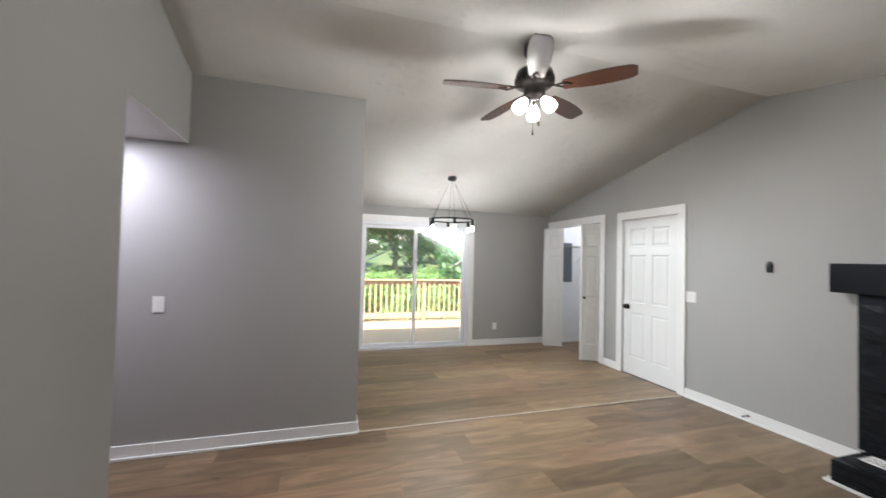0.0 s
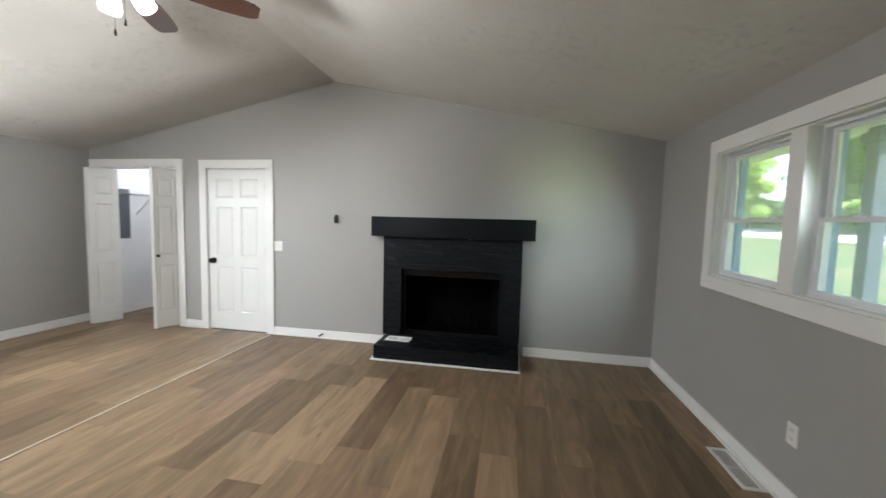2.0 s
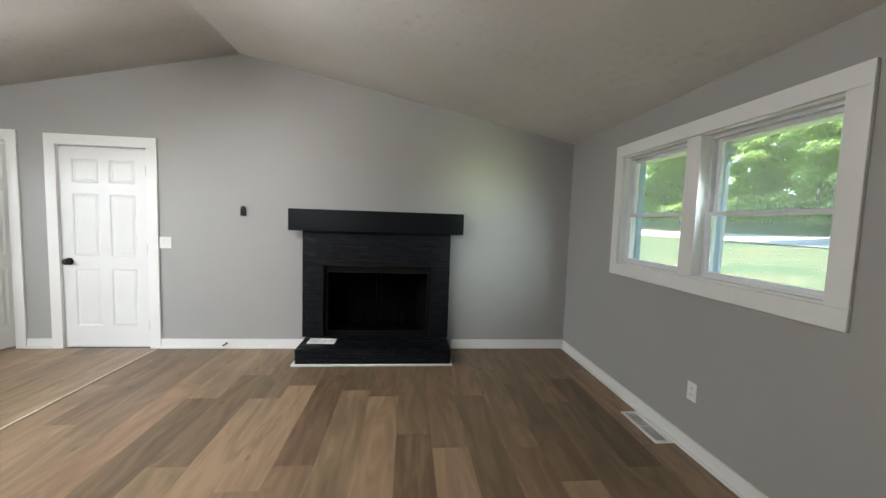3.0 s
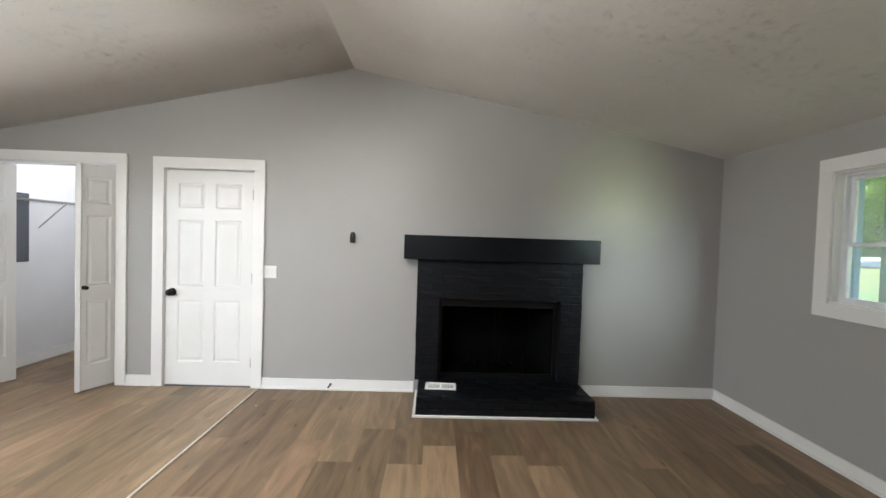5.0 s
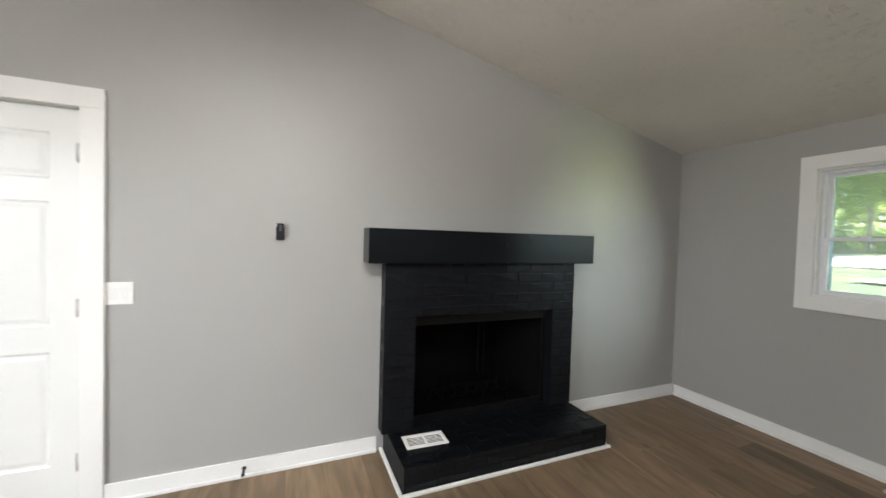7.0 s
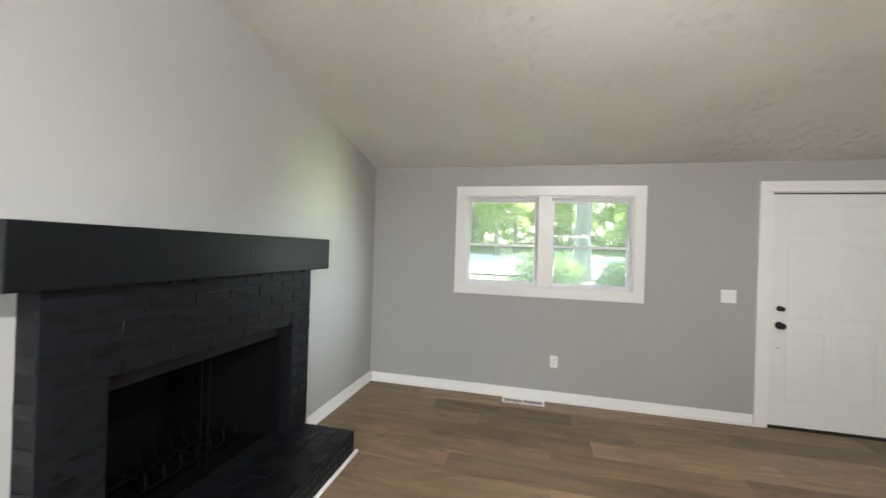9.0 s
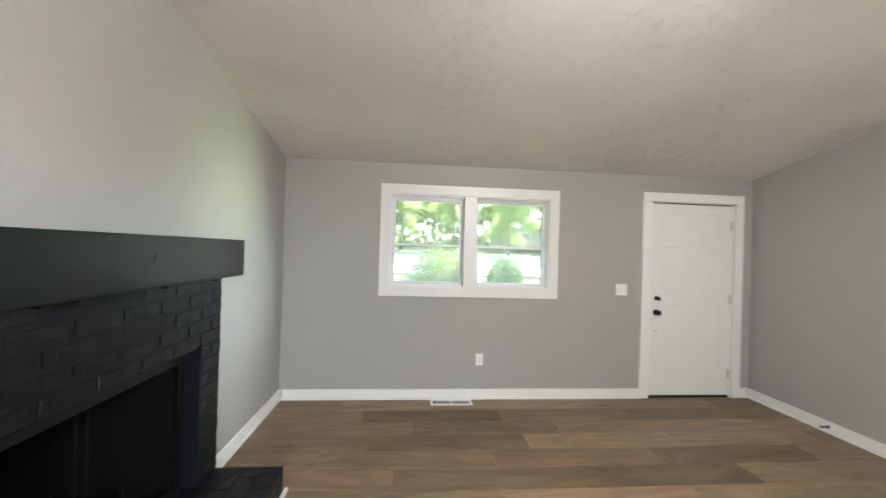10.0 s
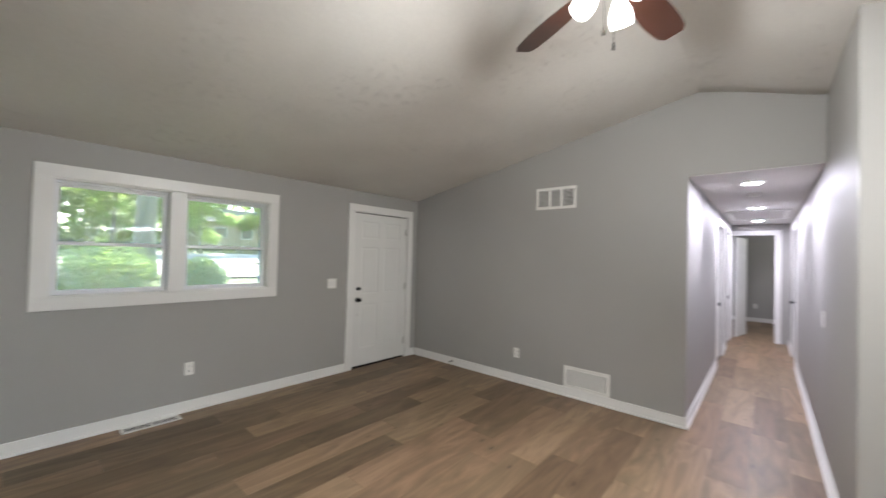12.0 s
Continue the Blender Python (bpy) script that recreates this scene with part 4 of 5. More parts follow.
for k in range(6):
    a = math.radians(20 + 60 * k)
    c, s = math.cos(a), math.sin(a)
    bm = bmesh.new()
    add_tube(bm, [(0.03 * c, 0.03 * s, CZ - 0.045), (RR * c, RR * s, RZ + 0.01)], 0.0023, 6)
    part("rod", bm, M_BLACK, ch)
    bm = bmesh.new()
    add_lathe(bm, [(0.001, 0.03), (0.019, 0.028), (0.021, -0.045), (0.001, -0.047)], 16, Matrix.Translation((RR * c, RR * s, RZ - 0.02)))
    part("socket", bm, M_BLACK, ch)
    bm = bmesh.new()
    add_lathe(bm, [(0.010, 0.0), (0.012, -0.018), (0.018, -0.040), (0.019, -0.052), (0.012, -0.066), (0.001, -0.070)], 16, Matrix.Translation((RR * c, RR * s, RZ - 0.065)))
    b = part("bulb", bm, M_BULB, ch, "lit clear bulb")
    b.visible_shadow = False
    lamp("chandelier_light", "POINT", 1.2, (1.0, 0.98, 0.96), (CHX + RR * c, CHY + RR * s, RZ - 0.111), 0.012)

# ---- hallway lights ----
for x in (-1.21, -3.26, -5.21):
    o = thing("ceiling_light", (x, 3.2, ZH), "lit flat round white ceiling light", "ceiling light", "hallway ceiling lights")
    bm = bmesh.new()
    add_lathe(bm, [(0.001, 0.0), (0.095, 0.0), (0.09, -0.012), (0.075, -0.014), (0.001, -0.014)], 28)
    part("trim_ring", bm, M_WHITE, o)
    bm = bmesh.new()
    add_lathe(bm, [(0.001, -0.0145), (0.072, -0.0145), (0.070, -0.018), (0.001, -0.018)], 28)
    part("diffuser", bm, M_LED, o, "glowing white diffuser")
    disc = lamp("hall_light", "AREA", 3.9, (0.93, 0.87, 1.0), (x, 3.2, ZH - 0.021))
    disc.data.shape, disc.data.size = "DISK", 0.15

# ---- closet ----
# Unseen lamp without a fixture, added to brighten the closet.
lamp("closet_light", "POINT", 3.2, (0.95, 0.96, 1.0), (4.75, 5.6, 2.3), 0.08)
panel = thing("electrical_panel", on_north(4.44, 1.44, YC), "grey metal electrical panel on the white closet wall", "electrical panel")
box_part("door", M_PANEL, panel, -0.16, 0.16, -0.33, 0.33, 0.012, 0.018, 0.003)
box_part("box", M_PANEL, panel, -0.18, 0.18, -0.355, 0.355, 0, 0.012, 0.003)
shelf = thing("wire_shelf", (4.72, YC, 1.72), "white wire closet shelf with diagonal braces", "wire shelf")
for k in range(5):
    bm = bmesh.new()
    add_tube(bm, [(-0.45, -0.02 - k * 0.07, 0), (0.83, -0.02 - k * 0.07, 0)], 0.0035, 6)
    part("wire", bm, M_STEEL, shelf)
for k in range(32):
    bm = bmesh.new()
    add_tube(bm, [(-0.42 + k * 0.04, -0.003, 0.004), (-0.42 + k * 0.04, -0.31, 0.004), (-0.42 + k * 0.04, -0.315, -0.03)], 0.002, 5)
    part("cross_wire", bm, M_STEEL, shelf)
for x in (0.0, 0.6):
    bm = bmesh.new()
    add_tube(bm, [(x, -0.30, -0.01), (x, -0.003, -0.28)], 0.006, 6)
    part("brace", bm, M_STEEL, shelf)

# ---- hallway doors ----
casing("trim", pose(0, YH, 0), -4.15, -3.35, 2.04)
casing("trim", pose(0, YH, 0), -5.75, -4.95, 2.04)
casing("trim", pose(0, YP, 0, 0, 0, 180), 4.15, 4.95, 2.04)
casing("trim", pose(HX, 0, 0, 0, 0, -90), -3.43, -2.80, 2.04, width=0.09)
panel_door("door_6", pose(-4.13, YH - 0.02, 0), 0.76, "closed white six-panel hallway door", knob_x=0.70)
panel_door("door_7", pose(-5.73, YH - 0.02, 0), 0.76, "closed white six-panel hallway door", knob_x=0.70)
panel_door("door_8", pose(-4.17, YP + 0.02, 0, 0, 0, 180), 0.76, "closed white six-panel hallway door", knob_x=0.70)
panel_door("door_9", pose(HX - 0.13, 2.83, 0, 0, 0, 167), 0.60, "white six-panel bedroom door standing open", knob_x=0.54)
# Fill lamp added out of sight to light the open door and the bedroom.
lamp("bedroom_light", "POINT", 4, (1.0, 0.97, 0.92), (-7.6, 4.2, 2.1), 0.1)
outlet(Matrix.Translation((-9.2, 3.1, 0.4)) @ WALLW)
detector = thing("smoke_detector", (-1.95, 3.2, ZH), "white round smoke detector on the hallway ceiling", "smoke detector")
bm = bmesh.new()
add_lathe(bm, [(0.001, 0.0), (0.065, 0.0), (0.065, -0.02), (0.045, -0.035), (0.001, -0.036)], 24)
part("body", bm, M_PLASTIC, detector)
hatch = thing("attic_hatch", (-4.3, 3.2, ZH), "white framed attic hatch in the hallway ceiling", "attic hatch")
for q in ((-0.68, 0.68, -0.36, -0.30), (-0.68, 0.68, 0.30, 0.36), (-0.68, -0.62, -0.30, 0.30), (0.62, 0.68, -0.30, 0.30)):
    box_part("frame", M_WHITE, hatch, *q, -0.016, 0, 0.002)
box_part("lid", M_HALLCEIL, hatch, -0.62, 0.62, -0.30, 0.30, -0.006, 0, 0.001)

# ---- outside ----
def ground_z(x, y):
    if y < 2.5:
        d = max(0.0, -y - 4)
        return -0.50 + 1.3 * (1 - math.exp(-d / 16)) + 0.075 * min(40.0, max(0.0, -y - 28)) + 0.5 * min(5.0, max(0.0, -y - 35.5)) * min(1.0, max(0.0, (x - 15) / 20))
    d = max(0.0, y - 10)
    return -0.9 + 1.6 * (1 - math.exp(-d / 30)) + 0.075 * max(0.0, min(y, 80) - 32)


bm = bmesh.new()
ax = [-1500, -400, -200, -100] + [-60 + 4 * i for i in range(31)] + [100, 200, 400, 1500]
ay = [-1500, -400, -200, -100] + [-60 + 3 * i for i in range(41)] + [100, 200, 400, 1500]
gv = [[bm.verts.new((x, y, ground_z(x, y) + 0.04 * noise.noise((x * 0.3, y * 0.3, 0)))) for y in ay] for x in ax]
for i in range(len(ax) - 1):
    for j in range(len(ay) - 1):
        f = bm.faces.new((gv[i][j], gv[i + 1][j], gv[i + 1][j + 1], gv[i][j + 1]))
        f.smooth = True
solid("ground", bm, M_GRASS, "green lawn with patches of shade", kind="structure")


def strip(name, pts, width, lift, material, label):
    bm = bmesh.new()
    prev = None
    for i, (x, y) in enumerate(pts):
        a = Vector(pts[min(i + 1, len(pts) - 1)]) - Vector(pts[max(i - 1, 0)])
        nrm = Vector((-a.y, a.x)).normalized() * width / 2
        row = [bm.verts.new((x + s * nrm.x, y + s * nrm.y, ground_z(x + s * nrm.x, y + s * nrm.y) + lift)) for s in (-1, -0.5, 0, 0.5, 1)]
        if prev:
            for k in range(4):
                bm.faces.new((prev[k], prev[k + 1], row[k + 1], row[k]))
        prev = row
    return solid(name, bm, material, label, kind="structure")


strip("road", [(-70 + 4 * i, -31.5 + 1.5 * math.sin(i * 0.1)) for i in range(36)], 8.5, 0.07, M_ROAD, "pale sunlit residential road")
strip("driveway", [(-2.6 - 0.1 * i, -3.0 - 2 * i) for i in range(8, 13)], 3.6, 0.09, M_ROAD, "pale concrete driveway beside the lawn")
strip("driveway", [(-10 + 2 * i, -19.0 - 0.02 * i * i) for i in range(10)], 8.0, 0.11, M_ROAD, "wide pale sunlit concrete turning place")

# trees and shrubs
rng = random.Random(5)


def leaf_mesh(name, blobs, count, size, material, seed):
    r = random.Random(seed)
    vs, fs = [], []
    tot = sum(b[3] ** 2 for b in blobs)
    for cx, cy, cz, rad, flat_z in blobs:
        for _ in range(int(count * rad * rad / tot)):
            u, th = r.uniform(-1, 1), r.uniform(0, 2 * math.pi)
            q = math.sqrt(1 - u * u)
            d = Vector((q * math.cos(th), q * math.sin(th), u))
            k = rad * (0.55 + 0.5 * r.random()) * (0.8 + 0.45 * noise.noise(d * 2.1 + Vector((cx, cy, cz))))
            p = Vector((cx, cy, cz)) + Vector((d.x * k, d.y * k, d.z * k * flat_z))
            e = Euler((r.uniform(-0.9, 0.9), r.uniform(-0.9, 0.9), r.uniform(0, 6.3))).to_matrix()
            s = size * r.uniform(0.6, 1.3)
            b = len(vs)
            for c in ((-0.5, 0, 0), (0, -0.28, 0.05), (0.5, 0, 0), (0, 0.28, 0.05)):
                vs.append(p + e @ (Vector(c) * s))
            fs.append((b, b + 1, b + 2, b + 3))
    me = bpy.data.meshes.new(name)
    me.from_pydata([tuple(v) for v in vs], [], fs)
    me.materials.append(material)
    return me


def make_tree(name, h, r0, crown_r, low, seed, leaves, size, label, leaf=None):
    t = thing(name, (0, 0, 0), label, "tree")
    r = random.Random(seed)
    bm = bmesh.new()
    pts = [(0.25 * r.uniform(-1, 1) * i / 8, 0.25 * r.uniform(-1, 1) * i / 8, h * i / 8) for i in range(9)]
    pts[0] = (0, 0, -0.3)
    add_tube(bm, pts, [r0 * (1.35 if i == 0 else 1 - 0.085 * i) for i in range(9)], 10)
    part("trunk", bm, M_BARK, t)
    blobs = []
    for k in range(9):
        a = 2.4 * k + r.uniform(-0.4, 0.4)
        z0 = low + (h - low) * (k / 9) * 0.9
        reach = crown_r * r.uniform(0.55, 1.0) * (1 - 0.35 * k / 9)
        end = (reach * math.cos(a), reach * math.sin(a), z0 + reach * 0.35)
        bm = bmesh.new()
        add_tube(bm, [(0, 0, z0 - 0.3), (end[0] * 0.5, end[1] * 0.5, z0 + reach * 0.1), end], [r0 * 0.35, r0 * 0.2, r0 * 0.07], 6)
        part("limb", bm, M_BARK, t)
        blobs.append((*end, crown_r * r.uniform(0.38, 0.6), 0.6))
        blobs.append((end[0] * 0.45, end[1] * 0.45, end[2] + 0.6, crown_r * r.uniform(0.3, 0.5), 0.6))
    crown = new("crown", leaf_mesh("crown", blobs, leaves, size, leaf or M_LEAF, seed))
    crown.parent = t
    return t


treeA = make_tree("broadleaf_tree", 11, 0.20, 3.4, 2.2, 1, 26000, 0.21, "tall leafy green tree with grey trunk")
treeB = make_tree("broadleaf_tree", 9, 0.14, 3.0, 0.9, 2, 26000, 0.19, "leafy green tree with low branches")
spots = []
for k in range(26):
    spots.append((-14 + k * 1.5 + rng.uniform(-0.8, 0.8), 21 + rng.uniform(-5, 9)))
for k in range(18):
    spots.append((-20 + k * 3.2 + rng.uniform(-1, 1), 34 + rng.uniform(-4, 6)))
treeC = make_tree("broadleaf_tree", 10, 0.17, 3.0, 1.6, 3, 24000, 0.19, "green tree behind the deck, shade put in the leaf colour", M_LEAF_SHADED)
first = {0: treeC, 1: treeB}
used = set()
for i, (x, y) in enumerate(spots):
    if 0.11 < (x - 0.35) / y < 0.26:
        continue
    src = first[i % 2]
    m = pose(x, y, ground_z(x, y), 0, 0, rng.uniform(0, 360)) @ Matrix.Scale(rng.uniform(0.85, 1.2), 4)
    if i % 2 not in used:
        used.add(i % 2)
        src.matrix_basis = m
    else:
        copy_thing(src, Matrix.Translation(m.translation) @ m.to_quaternion().to_matrix().to_4x4())
treeD = make_tree("broadleaf_tree", 15, 0.42, 3.6, 5.2, 4, 16000, 0.22, "tall grey-trunked tree on the front lawn")
treeD.matrix_basis = pose(0.02, -15.6, ground_z(0.02, -15.6))
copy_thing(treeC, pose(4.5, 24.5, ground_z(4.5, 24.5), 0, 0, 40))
treeA.matrix_basis = pose(-34, -30, ground_z(-34, -30))
for x, y in ( (-7, -34), (-14, -38), (-2, -40), (4, -38), (9, -42), (15, -37), (22, -36), (29, -40), (33, -39), (38, -47), (43.5, -44), (45, -54), (46, -24), (62, -44), (66, -36), (-22, -36), (-28, -40), (0, -50), (-10, -52), (10, -52), (20, -48), (32, -44), (5.5, -33), (58, -28), (18, -33), (24, -34)):
    copy_thing(treeA if (x + y) % 2 < 1 or y > -15 else treeB, pose(x, y, ground_z(x, y), 0, 0, rng.uniform(0, 360)))


def woods(name, x0, x1, y, depth, h, count, size, seed, label, material, gaps=()):
    """A far mass of foliage, as one object."""
    r = random.Random(seed)
    vs, fs = [], []
    while len(fs) < count:
        x = r.uniform(x0, x1)
        top = h * (0.75 + 0.5 * noise.noise((x * 0.12, y, 0)))
        z = r.uniform(0, 1) ** 0.9 * top
        if any(a < x < b and z0 < z < z1 for a, b, z0, z1 in gaps):
            continue
        clump = noise.noise((x * 0.45, z * 0.6, y))
        if clump < -0.12 and r.random() < 0.75:
            continue
        yy = y + depth * (0.5 * r.random() + 0.5 * clump)
        pt = Vector((x, yy, ground_z(x, yy) + z))
        e = Euler((r.uniform(-1.2, 1.2), r.uniform(-1.2, 1.2), r.uniform(0, 6.3))).to_matrix()
        s = size * r.uniform(0.5, 1.4)
        b = len(vs)
        for k in ((-0.5, 0, 0), (0, -0.3, 0.08), (0.5, 0, 0), (0, 0.3, 0.08)):
            vs.append(tuple(pt + e @ (Vector(k) * s)))
        fs.append((b, b + 1, b + 2, b + 3))
    me = bpy.data.meshes.new(name)
    me.from_pydata(vs, [], fs)
    me.materials.append(material)
    return tagged(new(name, me), label, "woods", kind="stuff")


woods("far_woods", -45, 75, -50, 7, 17, 60000, 0.75, 31, "far sunlit green woods across the road", M_LEAF)
woods("far_woods", -16, 34, 27, 5, 13, 60000, 0.40, 32, "green woods behind the deck, shade put in the leaf colour", M_LEAF_SHADED, gaps=((2.3, 6.2, 0.9, 2.9),))
woods("far_woods", -30, 60, 64, 7, 20, 30000, 1.0, 33, "green woods beyond the far field", M_LEAF_SHADED)
woods("undergrowth", 4.6, 17, 14.0, 2.5, 3.6, 22000, 0.20, 34, "green undergrowth behind the deck", M_LEAF_SHADED)


def shrub(name, x, y, z0, rx, h, seed, label, leaves=5000, size=0.05):
    s = thing(name, (x, y, z0), label, "shrub")
    r = random.Random(seed)
    for k in range(6):
        bm = bmesh.new()
        a = k * 1.05
        add_tube(bm, [(0.03 * math.cos(a), 0.03 * math.sin(a), -0.05), (rx * 0.4 * math.cos(a), rx * 0.4 * math.sin(a), h * 0.4), (rx * 0.6 * math.cos(a), rx * 0.6 * math.sin(a), h * 0.75)], [0.02, 0.012, 0.006], 5)
        part("stem", bm, M_BARK, s)
    blobs = [(r.uniform(-0.35, 0.35) * rx, r.uniform(-0.35, 0.35) * rx, h * r.uniform(0.35, 0.68), rx * r.uniform(0.55, 0.8), 0.75) for _ in range(8)]
    c = new("crown", leaf_mesh("crown", blobs, leaves, size, M_LEAF, seed))
    c.parent = s
    return s


shrub("shrub", 1.95, -9.0, ground_z(1.85, -9), 1.4, 1.8, 11, "rounded green shrub on the front lawn", 22000, 0.08)
shrub("shrub", -0.1, -9.0, ground_z(0, -9), 0.75, 1.85, 12, "rounded green shrub on the front lawn", 14000, 0.08)
ub = shrub("undergrowth_bush", -6, 13.5, -0.85, 1.3, 1.7, 21, "loose green undergrowth bush behind the deck", 9000, 0.13)
for k in range(15):
    x, y = -4.5 + k * 1.3 + rng.uniform(-0.4, 0.4), 13.2 + rng.uniform(-1.2, 3.5)
    copy_thing(ub, pose(x, y, ground_z(x, y), 0, 0, rng.uniform(0, 360)))
woods("undergrowth", 8, 75, -39, 3, 3.2, 26000, 0.35, 35, "sunlit green undergrowth beyond the road", M_LEAF)


def house(x, y, turn, label):
    h = thing("house", pose(x, y, ground_z(x, y) - 0.1, 0, 0, turn), label, "house")
    box_part("wall", M_HOUSE, h, -7, 7, -4, 4, 0, 2.7, 0)
    bm = bmesh.new()
    a = [bm.verts.new(p) for p in ((-7.5, -4.6, 2.6), (7.5, -4.6, 2.6), (7.5, 4.6, 2.6), (-7.5, 4.6, 2.6), (-7.5, 0, 4.4), (7.5, 0, 4.4))]
    for f in ((0, 1, 5, 4), (2, 3, 4, 5), (0, 4, 3), (1, 2, 5), (0, 3, 2, 1)):
        bm.faces.new([a[i] for i in f])
    part("roof", bm, M_ROOF, h)
    for wx in (-5, -2.2, 2.4, 5):
        w = box_part("window", M_WHITE, h, wx - 0.65, wx + 0.65, 3.98, 4.05, 0.9, 2.1, 0.01)
        bm = bmesh.new()
        add_box(bm, wx - 0.55, wx + 0.55, 4.05, 4.06, 1.0, 2.0)
        part("pane", bm, M_WINDARK, w)
    box_part("door", M_BRONZE, h, -0.5, 0.5, 3.98, 4.06, 0.1, 2.15, 0.01)
    return h


house(-15.5, -44, 0, "pale single-storey house across the road")


def parked_car(x, y, turn, label):
    """A small far hatchback: shell, glass and wheels."""
    c = thing("car", pose(x, y, ground_z(x, y), 0, 0, turn), label, "car")
    bm = bmesh.new()
    add_box(bm, -2.15, 2.15, -0.85, 0.85, 0.28, 0.88, 0.12)
    part("body", bm, M_WHITE, c)
    bm = bmesh.new()
    got = add_box(bm, -1.5, 0.9, -0.74, 0.74, 0.86, 1.42)
    for v in got:
        if v.co.z > 1.2:
            v.co.x = v.co.x * 0.72 - 0.12
            v.co.y *= 0.86
    part("window", bm, M_WINDARK, c)
    bm = bmesh.new()
    add_box(bm, -1.15, 0.52, -0.62, 0.62, 1.40, 1.46, 0.02)
    part("roof", bm, M_WHITE, c)
    for wx in (-1.35, 1.35):
        for wy in (-0.8, 0.8):
            bm = bmesh.new()
            add_lathe(bm, [(0.01, -0.1), (0.30, -0.1), (0.33, -0.06), (0.33, 0.06), (0.30, 0.1), (0.01, 0.1)], 16, pose(wx, wy, 0.33, 90))
            part("wheel", bm, M_BLACK, c)
    return c


parked_car(47.5, -37.2, -30, "white car parked on the lawn before a far house")
house(59, -53, -25, "pale single-storey house among trees across the road")

# porch over the front
for x in (4.31, -1.2):
    p = thing("porch_post", (x, -2.6, -0.55), "blue-grey painted square porch post", "post", "porch posts")
    box_part("post", M_SIDING, p, -0.064, 0.064, -0.064, 0.064, 0.05, 3.0, 0.008)
    box_part("base", M_SIDING, p, -0.1, 0.1, -0.1, 0.1, 0, 0.2, 0.008)
    box_part("cap", M_SIDING, p, -0.1, 0.1, -0.1, 0.1, 2.85, 2.95, 0.008)
bm = bmesh.new()
add_box(bm, -3, 7, -2.75, YS - WT, 2.45, 2.55)
solid("soffit", bm, M_SOFFIT, "white boarded porch soffit", kind="structure")

# deck
DZ = -0.07
deck = thing("deck", (0, 0, DZ), "new pale pine deck behind the house", "deck")
me = None
bm = bmesh.new()
add_box(bm, -4.0, 7.5, -0.07, 0.07, -0.03, 0.0, 0.004)
bme = mesh_of("board", bm, M_DECK)
for k in range(21):
    o = new("board", bme)
    o.parent = deck
    o.matrix_basis = pose(0, YN + 0.23 + k * 0.146, 0)
box_part("rim_joist", M_DECK, deck, -4.0, 7.5, YN + 0.14, YN + 0.18, -0.25, -0.032)
box_part("rim_joist", M_DECK, deck, -4.0, 7.5, 9.28, 9.32, -0.25, -0.032)
for x in (-3.5, 0, 3.5, 7):
    box_part("footing", M_DECK, deck, x - 0.07, x + 0.07, 9.2, 9.28, -0.9, -0.25)
rail = thing("deck_railing", (0, 9.3, DZ), "new pale pine deck railing with balusters", "railing")
bm = bmesh.new()
add_box(bm, -4.0, 7.5, -0.08, 0.07, 0.97, 1.005, 0.005)
part("top_rail", bm, M_DECK, rail)
box_part("upper_rail", M_DECK, rail, -4.0, 7.5, 0.0, 0.038, 0.86, 0.965, 0.004)
box_part("lower_rail", M_DECK, rail, -4.0, 7.5, 0.0, 0.038, 0.08, 0.21, 0.004)
bm = bmesh.new()
add_box(bm, -0.019, 0.019, -0.036, -0.001, 0.06, 0.965, 0.003)
bal = mesh_of("baluster", bm, M_DECK)
for k in range(88):
    o = new("baluster", bal)
    o.parent = rail
    o.matrix_basis = pose(-3.9 + k * 0.13, 0, 0)
for x in (-2.1, 0.25, 2.6, 4.95, 7.3):
    box_part("post", M_DECK, rail, x - 0.045, x + 0.045, -0.05, 0.04, -0.2, 0.968, 0.005)

# outer wall of the house, past the rooms
bm = bmesh.new()
add_box(bm, -9.8, -9.5, -0.81, YN + WT, -0.6, 2.6)
solid("outer_wall", bm, M_SIDING, "blue-grey siding end wall", kind="structure")
bm = bmesh.new()
add_box(bm, -9.5, XW - WT, -0.95, -0.82, -0.6, 2.6)
solid("outer_wall", bm, M_SIDING, "blue-grey siding front wall", kind="structure")
bm = bmesh.new()
add_box(bm, -9.5, XW - WT, YN, YN + WT, -0.6, 2.6)
solid("outer_wall", bm, M_SIDING, "blue-grey siding rear wall", kind="structure")

# ---- pieces: bricks ----
brick_cache = {}


def brick_at(x, y, z, sx, sy, sz, seed):
    """A slightly uneven brick centred at a place, in the fireplace's frame."""
    key = (round(sx, 3), round(sy, 3), round(sz, 3), seed % 5)
    if key not in brick_cache:
        r = random.Random(hash(key[3]) + int(sy * 1000))
        b = bmesh.new()
        add_box(b, -sx / 2, sx / 2, -sy / 2, sy / 2, -sz / 2, sz / 2)
        bmesh.ops.bevel(b, geom=list(b.edges), offset=0.006, segments=2, affect="EDGES")
        for v in b.verts:
            v.co += Vector((r.uniform(-1, 1), r.uniform(-1, 1), r.uniform(-1, 1))) * 0.0038
        brick_cache[key] = mesh_of("brick", b, M_BRICK)
    o = new("brick", brick_cache[key])
    o.parent = fp
    o.matrix_basis = Matrix.Translation((x, y, z))
    return o


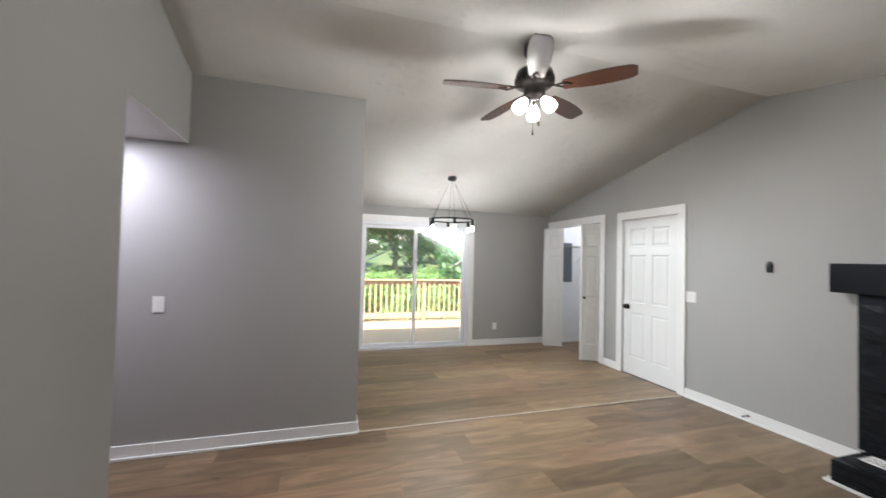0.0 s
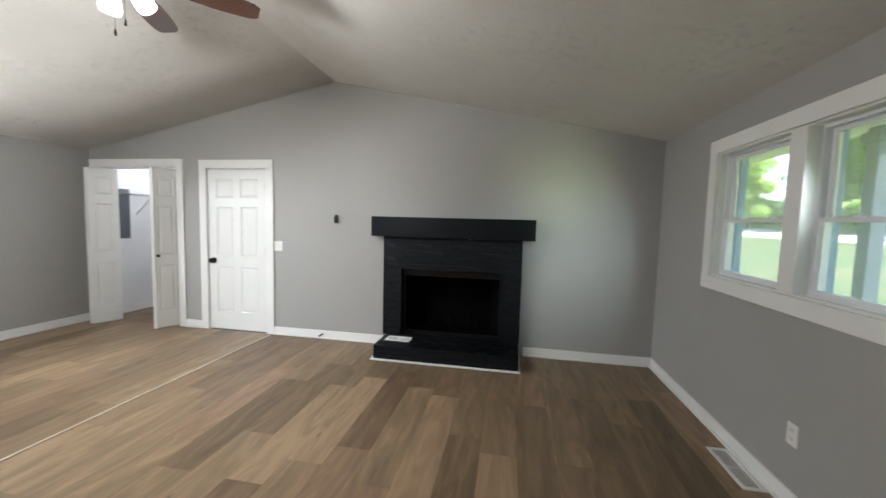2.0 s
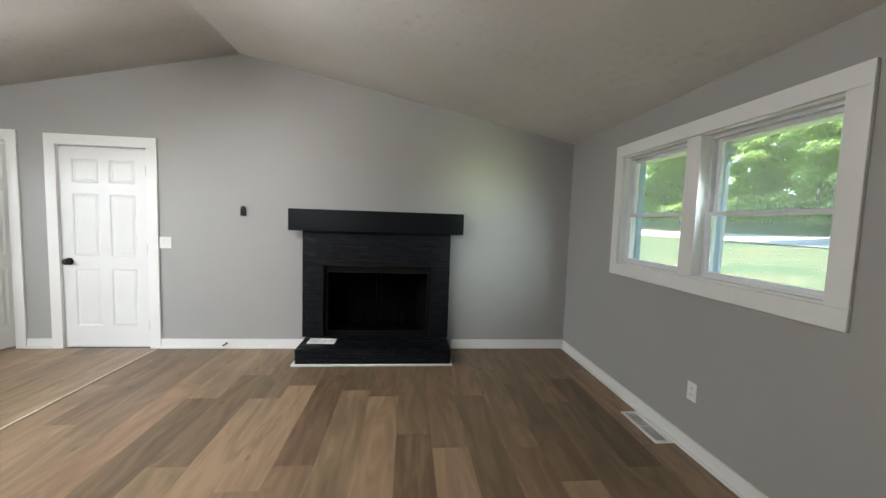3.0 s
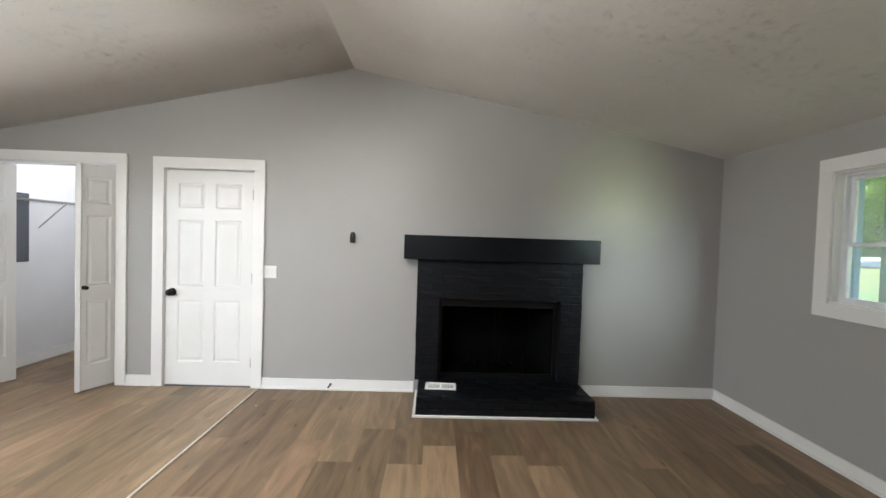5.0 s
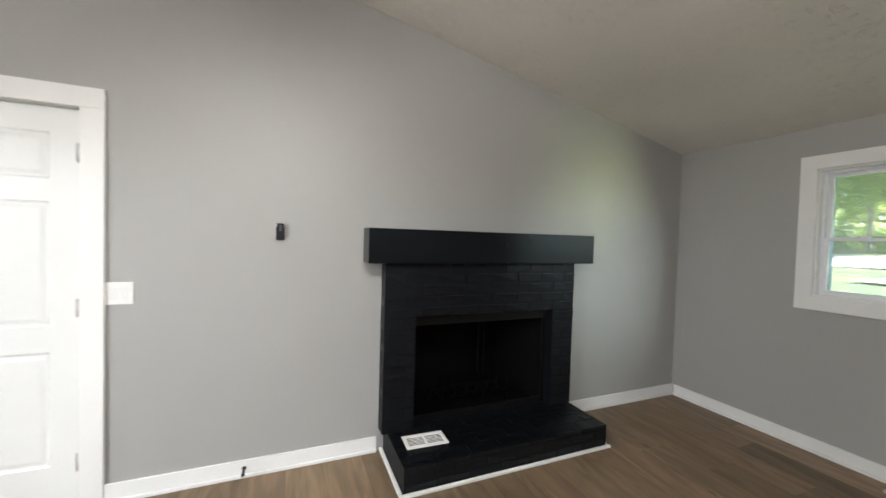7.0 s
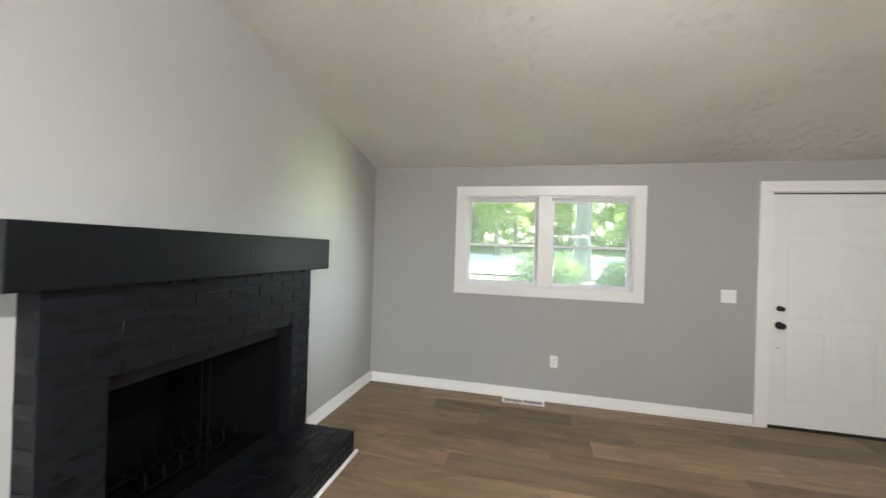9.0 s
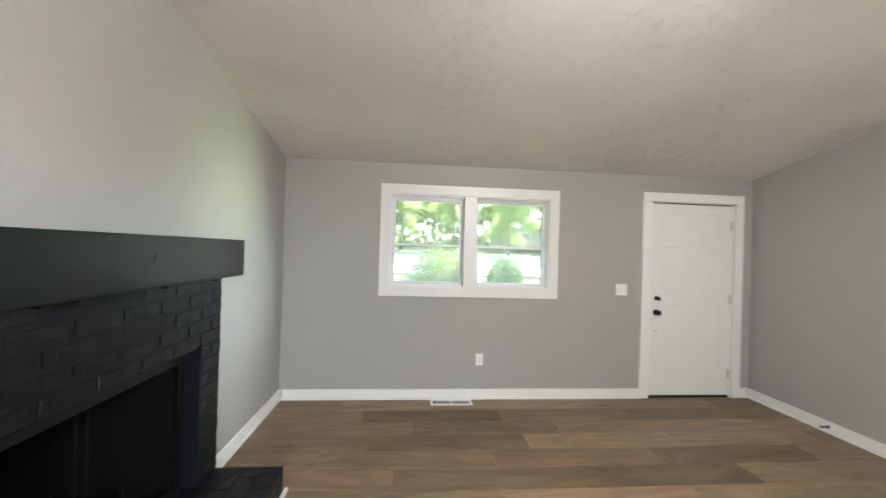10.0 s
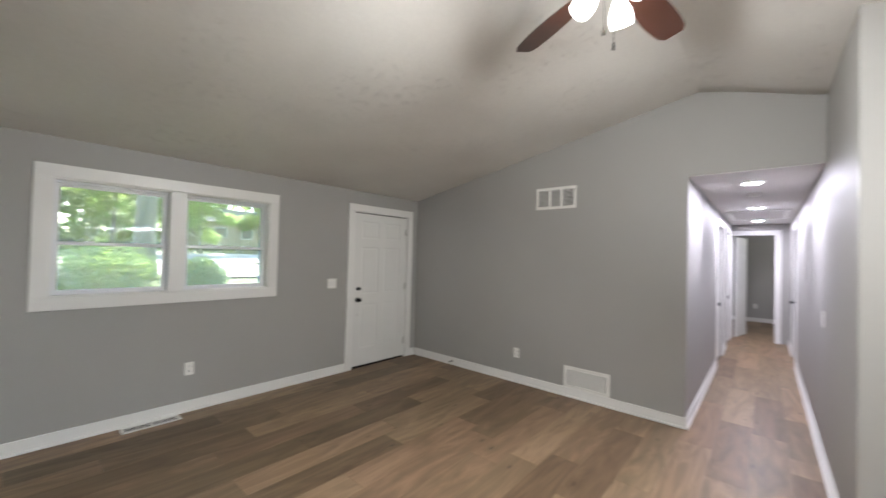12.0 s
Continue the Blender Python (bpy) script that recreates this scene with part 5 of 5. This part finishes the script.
br = random.Random(3)
course, blen = 0.0745, 0.213
rows_n = 15
for r_i in range(rows_n):
    zc = HEARTH + 0.004 + course * (r_i + 0.5)
    spans = [(0.672, 2.197)] if zc - 0.03 > FBZ1 - 0.02 else [(0.672, FB0), (FB1, 2.197)]
    for a, b in spans:
        start = 0.672 - (blen / 2 if r_i % 2 else 0)
        k = 0
        while start + k * blen < b:
            s0, s1 = max(a, start + k * blen), min(b, start + (k + 1) * blen)
            k += 1
            if s1 - s0 < 0.035:
                continue
            end = s0 < 0.68 or s1 > 2.19
            out = (br.uniform(0.002, 0.006) * (1 if s1 > 2.19 else -1)) if end else 0
            deep = BODY - 0.002 if end else 0.03
            brick_at(-BODY - 0.0012 - br.uniform(0, 0.002) + deep / 2, (s0 + s1) / 2 - BRY + out, zc, deep, s1 - s0 - 0.006, course - 0.008, br.randrange(100))
for j in range(4):
    x = -0.445 + j * 0.107
    start = 0.68 - (blen / 2 if j % 2 else 0)
    k = 0
    while start + k * blen < 2.16:
        s0, s1 = max(0.68, start + k * blen), min(2.16, start + (k + 1) * blen)
        k += 1
        if s1 - s0 > 0.035:
            brick_at(x, (s0 + s1) / 2 - BRY, HEARTH - 0.0145, 0.099, s1 - s0 - 0.008, 0.03, br.randrange(100))
for r_i in range(2):
    start = 0.68 - (blen / 2 if r_i % 2 else 0)
    k = 0
    while start + k * blen < 2.16:
        s0, s1 = max(0.68, start + k * blen), min(2.16, start + (k + 1) * blen)
        k += 1
        if s1 - s0 > 0.035:
            brick_at(-0.4835, (s0 + s1) / 2 - BRY, 0.036 + 0.062 * r_i, 0.022, s1 - s0 - 0.008, 0.055, br.randrange(100))

# ---- pieces: planks ----
floor_ob = bpy.data.objects["floor"]
PW, PL = 0.228, 1.22
cache = {}


def plank(x0, x1, y0, y1, tone):
    key = (round(x1 - x0, 3), round(y1 - y0, 3), tone)
    if key not in cache:
        b = bmesh.new()
        w, d = (x1 - x0) / 2 - 0.0002, (y1 - y0) / 2 - 0.0002
        e = 0.0007
        lo = [b.verts.new(p) for p in ((-w, -d, -0.012), (w, -d, -0.012), (w, d, -0.012), (-w, d, -0.012))]
        mi = [b.verts.new(p) for p in ((-w, -d, -e), (w, -d, -e), (w, d, -e), (-w, d, -e))]
        hi = [b.verts.new(p) for p in ((-w + e, -d + e, 0), (w - e, -d + e, 0), (w - e, d - e, 0), (-w + e, d - e, 0))]
        b.faces.new(hi)
        for i in range(4):
            j = (i + 1) % 4
            b.faces.new((lo[i], lo[j], mi[j], mi[i]))
            b.faces.new((mi[i], mi[j], hi[j], hi[i]))
        cache[key] = mesh_of("plank", b, M_PLANK[tone])
    o = new("plank", cache[key])
    o.parent = floor_ob
    o.matrix_basis = Matrix.Translation(((x0 + x1) / 2, (y0 + y1) / 2, 0))


pr = random.Random(9)
# For some rows: where a joint lies, and the tone of the plank before it and of the one past it
SEAMS = {-2: (0.887, "dark", "mid"), -1: (2.89, "dark", "mid"), 0: (3.23, "dark", "mid"), 2: (3.02, "dark", "mid"), 3: (2.34, "pale", "mid"),
         4: (2.49, "dark", "mid"), 5: (3.03, "pale", "dark"), 6: (3.14, "mid", "dark"), 7: (2.21, "mid", "dark"), 9: (3.02, "pale", "dark"),
         10: (2.23, "pale", "dark"), 11: (3.03, "dark", "pale"), 12: (3.28, "mid", "mid"), 14: (2.69, "pale", "dark"), 15: (3.29, "pale", "dark")}


def lay(xa, xb, ya, yb, y_origin, hall=None):
    """Rows of planks over a rectangle. hall: (x, y0, y1), rows between y0 and y1 run on to that x."""
    k0 = int(math.floor((ya - y_origin) / PW))
    k1 = int(math.ceil((yb - y_origin) / PW))
    for k in range(k0, k1):
        y0, y1 = max(ya, y_origin + k * PW), min(yb, y_origin + (k + 1) * PW)
        if y1 - y0 < 0.01:
            continue
        lo = xa
        if hall and y0 >= hall[1] - 0.03 and y1 <= hall[2] + 0.03:
            lo = hall[0]
        elif hall and y1 > hall[1] and y0 < hall[2]:
            row(hall[0], xa, max(y0, hall[1]), min(y1, hall[2]), k, y_origin)
        row(lo, xb, y0, y1, k, y_origin)


def row(xa, xb, y0, y1, k, y_origin):
    x = pr.choice((0.1, 0.3, 0.45, 0.62, 0.8, 0.95, 1.1))
    joint, before, past = SEAMS.get(round((y_origin + k * PW - 0.03) / PW), (x, "", ""))
    x = joint
    x -= PL * math.ceil((x - xa) / PL)
    while x < xb:
        a, b = max(xa, x), min(xb, x + PL)
        if b - a > 0.02:
            tone = pr.choice(("dark", "mid", "mid", "pale", "pale"))
            if before and abs(x + PL - joint) < 0.01:
                tone = before
            elif past and abs(x - joint) < 0.01:
                tone = past
            plank(a, b, y0, y1, tone)
        x += PL


Y0 = 0.03 - 4 * PW
lay(XW, XE, YS, YN, Y0, hall=(-9.2, YH, YP))
lay(XE, 5.6, 4.8, YC, Y0)
lay(-9.2, HX, 1.6, YH, Y0)
